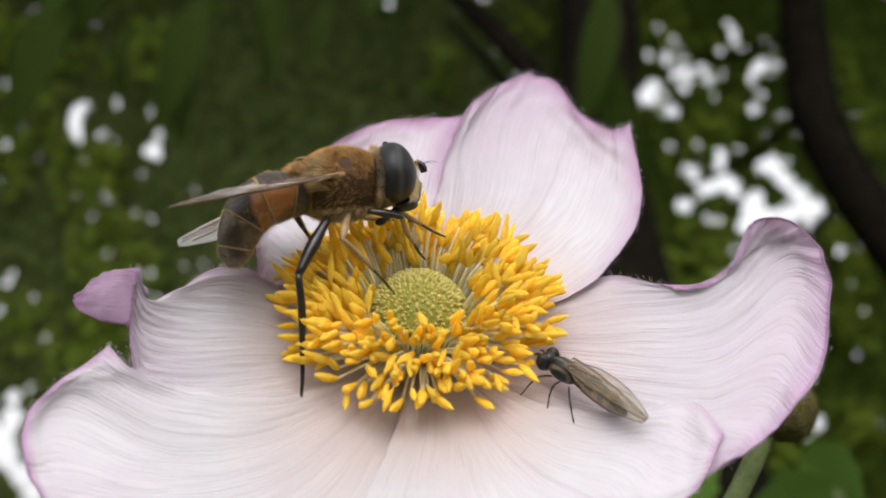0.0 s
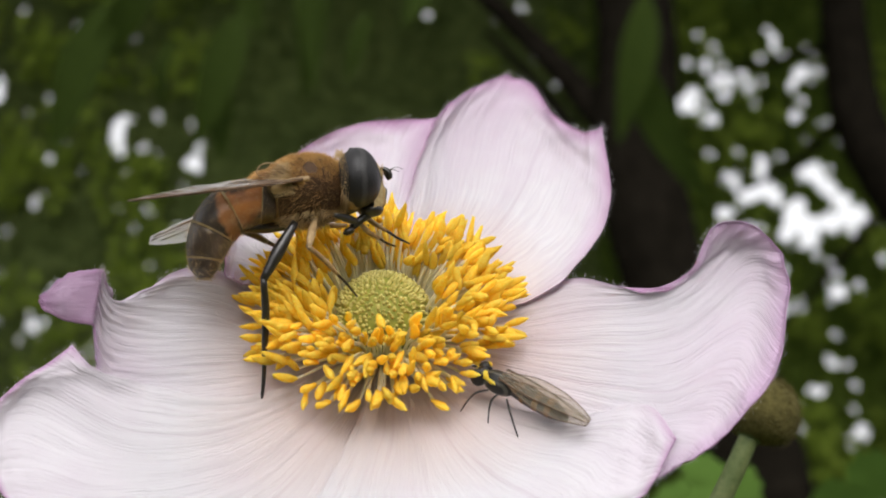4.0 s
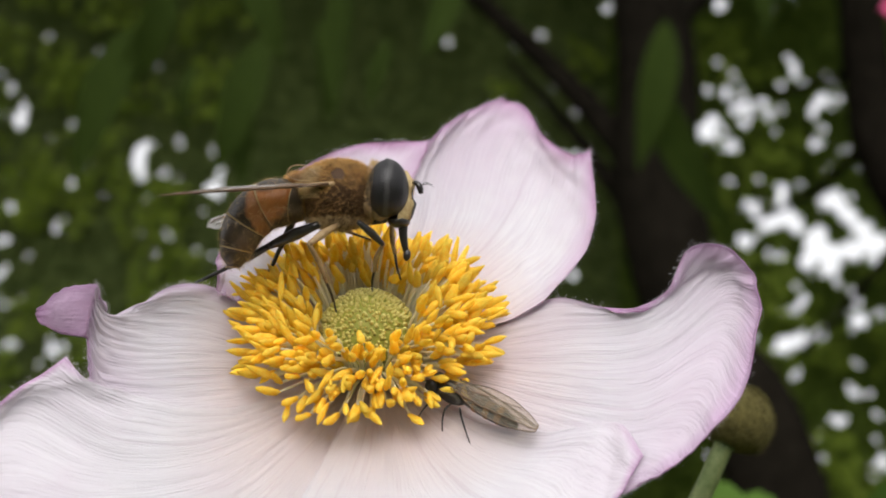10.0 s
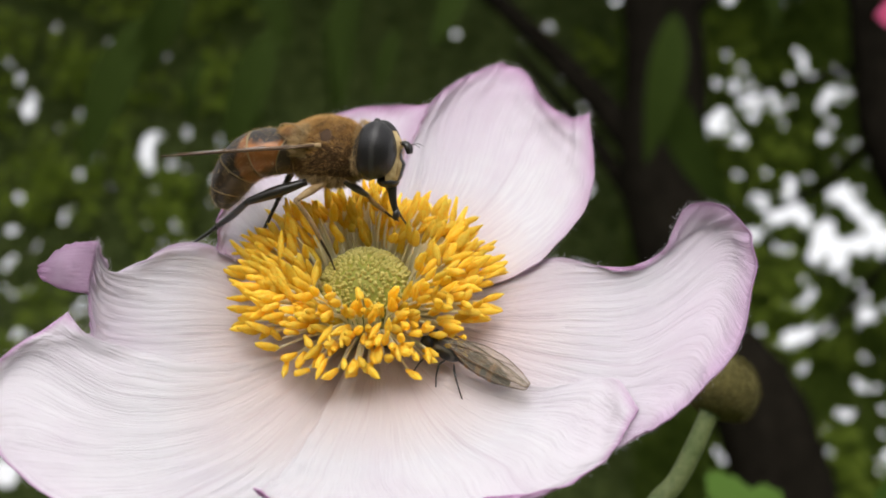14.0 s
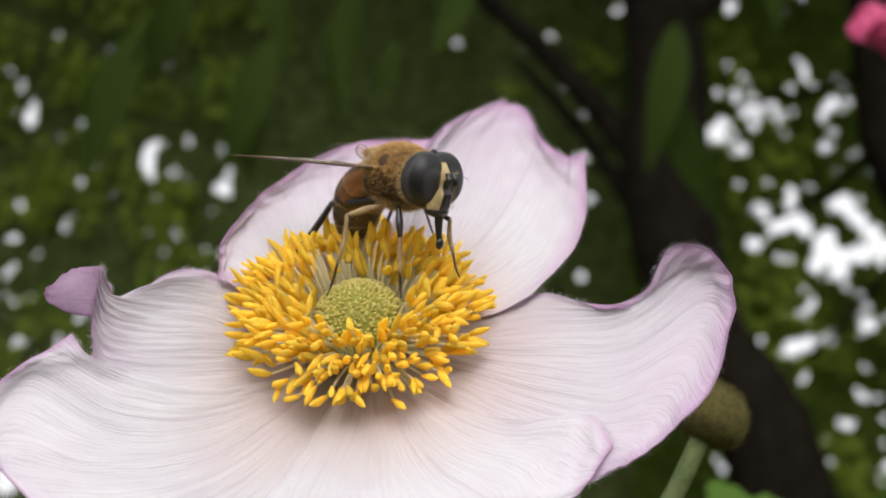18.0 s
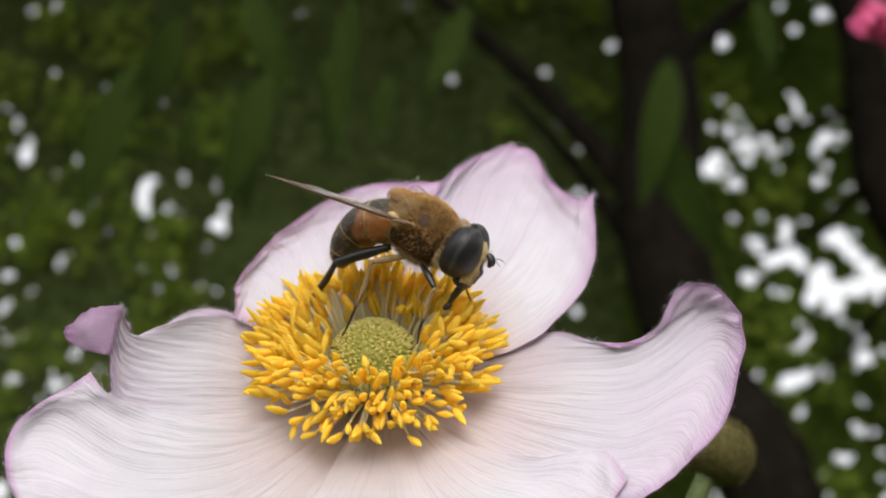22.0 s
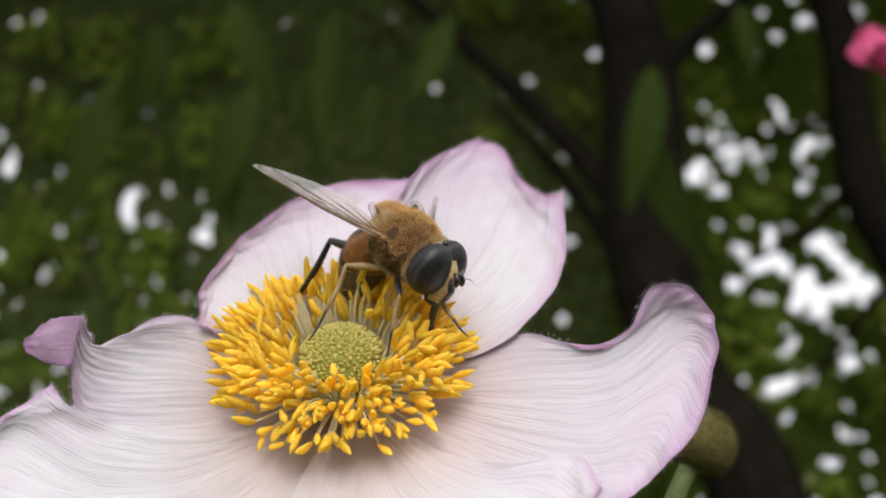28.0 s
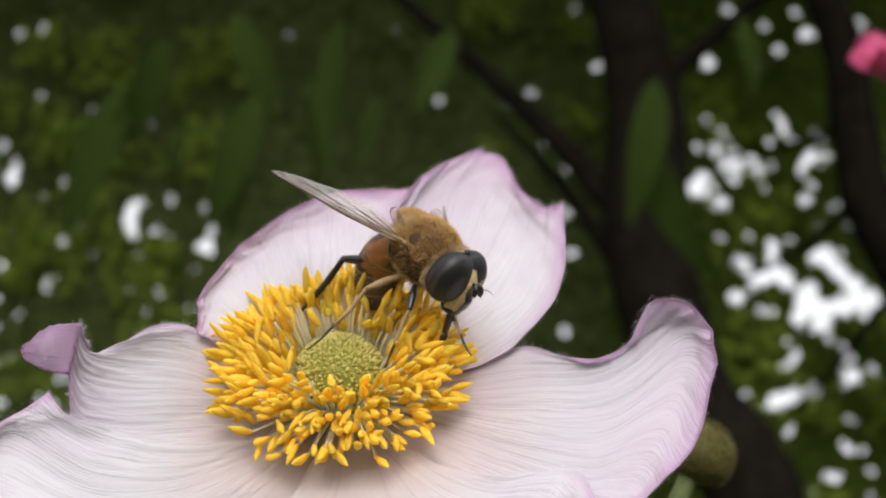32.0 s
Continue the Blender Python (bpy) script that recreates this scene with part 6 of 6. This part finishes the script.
    walk(head, [(t, neck @ pose(0, 0, 0, 0, a, b) @ neck.inverted()) for t, a, b in ((0, 2, 3), (3, 7, 1), (6, 2, 1), (9, 5, 2), (10, 6, 0), (12, -7, 3), (14, 2, -1), (17, 0, -1), (18, -1, -1), (20, -0, -0), (21, -3, -0), (22, -3, 1), (23, -0, -1), (25, -0, -2), (28, -0, 9), (29, 1, 1), (30.5, 3, 14), (32, 2, 7))])
    walk(abdomen, [(t, waist @ pose(x * MM, 0, 0, 0, a, b) @ waist.inverted()) for t, x, a, b in ((0, 0, 6, 0), (3, 0, 6, -1), (6, 0, 0, 0), (9, 0, -2, 1), (10, 0, 4, 0), (12, 0, -3, 1), (14, 0, 8, 0), (17, 1.2, -12, 0), (18, 1.2, -11, 1), (20, 1.2, -12, 0), (21, 1.2, -14, -0), (22, 1.2, -14, -0), (23, 1.2, -12, 0), (25, 1.2, -13, -0), (28, 1.2, -37, 0), (29, 1.2, -37, 0), (30.5, 1.2, -37, 0), (32, 1.2, -37, 0))])
    fold = prob.matrix_basis.copy()
    walk(prob, [(t, fold @ pose(0, 0, 0, 0, a)) for t, a in ((0, 75), (3.5, 75), (5.5, 10), (8.5, 0), (20.5, 0), (22.5, 25), (25.5, 20), (27.5, 0), (32, 0))])
    walk(wing_right, [
        (0, pose(-0.00025, -0.00200, 0.00040, 9.81, -4.29, 18.94)),
        (3, pose(-0.00025, -0.00200, 0.00040, 16.14, 1.96, 2.39)),
        (6, pose(-0.00025, -0.00200, 0.00040, 13.27, -1.33, 10.01)),
        (9, pose(-0.00025, -0.00200, 0.00040, 10.06, -4.27, 25.10)),
        (10, pose(-0.00025, -0.00200, 0.00040, 10.31, -3.16, 17.06)),
        (12, pose(-0.00025, -0.00200, 0.00040, -6.95, -7.28, 21.88)),
        (14, pose(-0.00025, -0.00200, 0.00040, 3.38, -6.67, 2.32)),
        (17, pose(-0.00025, -0.00200, 0.00040, -11.43, -3.15, 32.08)),
        (18, pose(-0.00025, -0.00200, 0.00040, -2.21, -3.30, 33.52)),
        (20, pose(-0.00025, -0.00200, 0.00040, -5.21, -5.27, 33.33)),
        (21, pose(-0.00025, -0.00200, 0.00040, -10.38, -7.20, 17.31)),
        (22, pose(-0.00025, -0.00200, 0.00040, -12.89, -2.19, 38.92)),
        (23, pose(-0.00025, -0.00200, 0.00040, -6.96, -4.48, 25.07)),
        (25, pose(-0.00025, -0.00200, 0.00040, -9.17, -7.00, 25.48)),
        (28, pose(-0.00025, -0.00200, 0.00040, -1.90, -0.72, 26.95)),
        (29, pose(-0.00025, -0.00200, 0.00040, -0.94, -0.67, 34.85)),
        (30.5, pose(-0.00025, -0.00200, 0.00040, -1.00, 6.55, 31.74)),
        (32, pose(-0.00025, -0.00200, 0.00040, -0.39, -3.81, 27.30))])
    walk(wing_left, [
        (0, pose(-0.00025, 0.00200, 0.00040, 27.34, -15.67, -9.44)),
        (3, pose(-0.00025, 0.00200, 0.00040, 33.07, -8.43, -23.52)),
        (6, pose(-0.00025, 0.00200, 0.00040, 33.55, -8.85, -14.12)),
        (9, pose(-0.00025, 0.00200, 0.00040, 34.64, -10.18, -17.89)),
        (10, pose(-0.00025, 0.00200, 0.00040, 34.40, -8.47, -19.70)),
        (12, pose(-0.00025, 0.00200, 0.00040, 27.24, -25.01, -20.75)),
        (14, pose(-0.00025, 0.00200, 0.00040, 30.91, -17.62, -18.10)),
        (17, pose(-0.00025, 0.00200, 0.00040, -47.88, -12.86, -45.06)),
        (18, pose(-0.00025, 0.00200, 0.00040, -54.53, -6.61, -40.73)),
        (20, pose(-0.00025, 0.00200, 0.00040, -65.54, -9.07, -40.77)),
        (21, pose(-0.00025, 0.00200, 0.00040, -13.76, -12.73, -58.29)),
        (22, pose(-0.00025, 0.00200, 0.00040, -8.72, -13.85, -65.59)),
        (23, pose(-0.00025, 0.00200, 0.00040, -22.91, -10.69, -49.82)),
        (25, pose(-0.00025, 0.00200, 0.00040, -29.61, -13.94, -51.34)),
        (28, pose(-0.00025, 0.00200, 0.00040, -77.90, -20.96, -46.21)),
        (29, pose(-0.00025, 0.00200, 0.00040, -45.52, -17.28, -48.43)),
        (30.5, pose(-0.00025, 0.00200, 0.00040, -75.31, -20.78, -46.97)),
        (32, pose(-0.00025, 0.00200, 0.00040, -51.69, -19.14, -47.47))])
    # each foot keeps its stand on the bloom while the body shifts above it
    for key_name, stand in FEET.items():
        at = np.array(stand)
        places = []
        for (t, m), (_, f) in zip(FLY_ROWS, FLOWER_ROWS):
            p = Vector([float(np.interp(t, at[:, 0], at[:, q])) for q in (1, 2, 3)])
            places.append((t, (m.inverted() @ f @ (p * MM)) / MM))
        upper, shin = leg_rows(key_name, places)
        walk(LEGS[key_name][0], upper)
        for ob in LEGS[key_name][1]:
            walk(ob, shin)


motions()
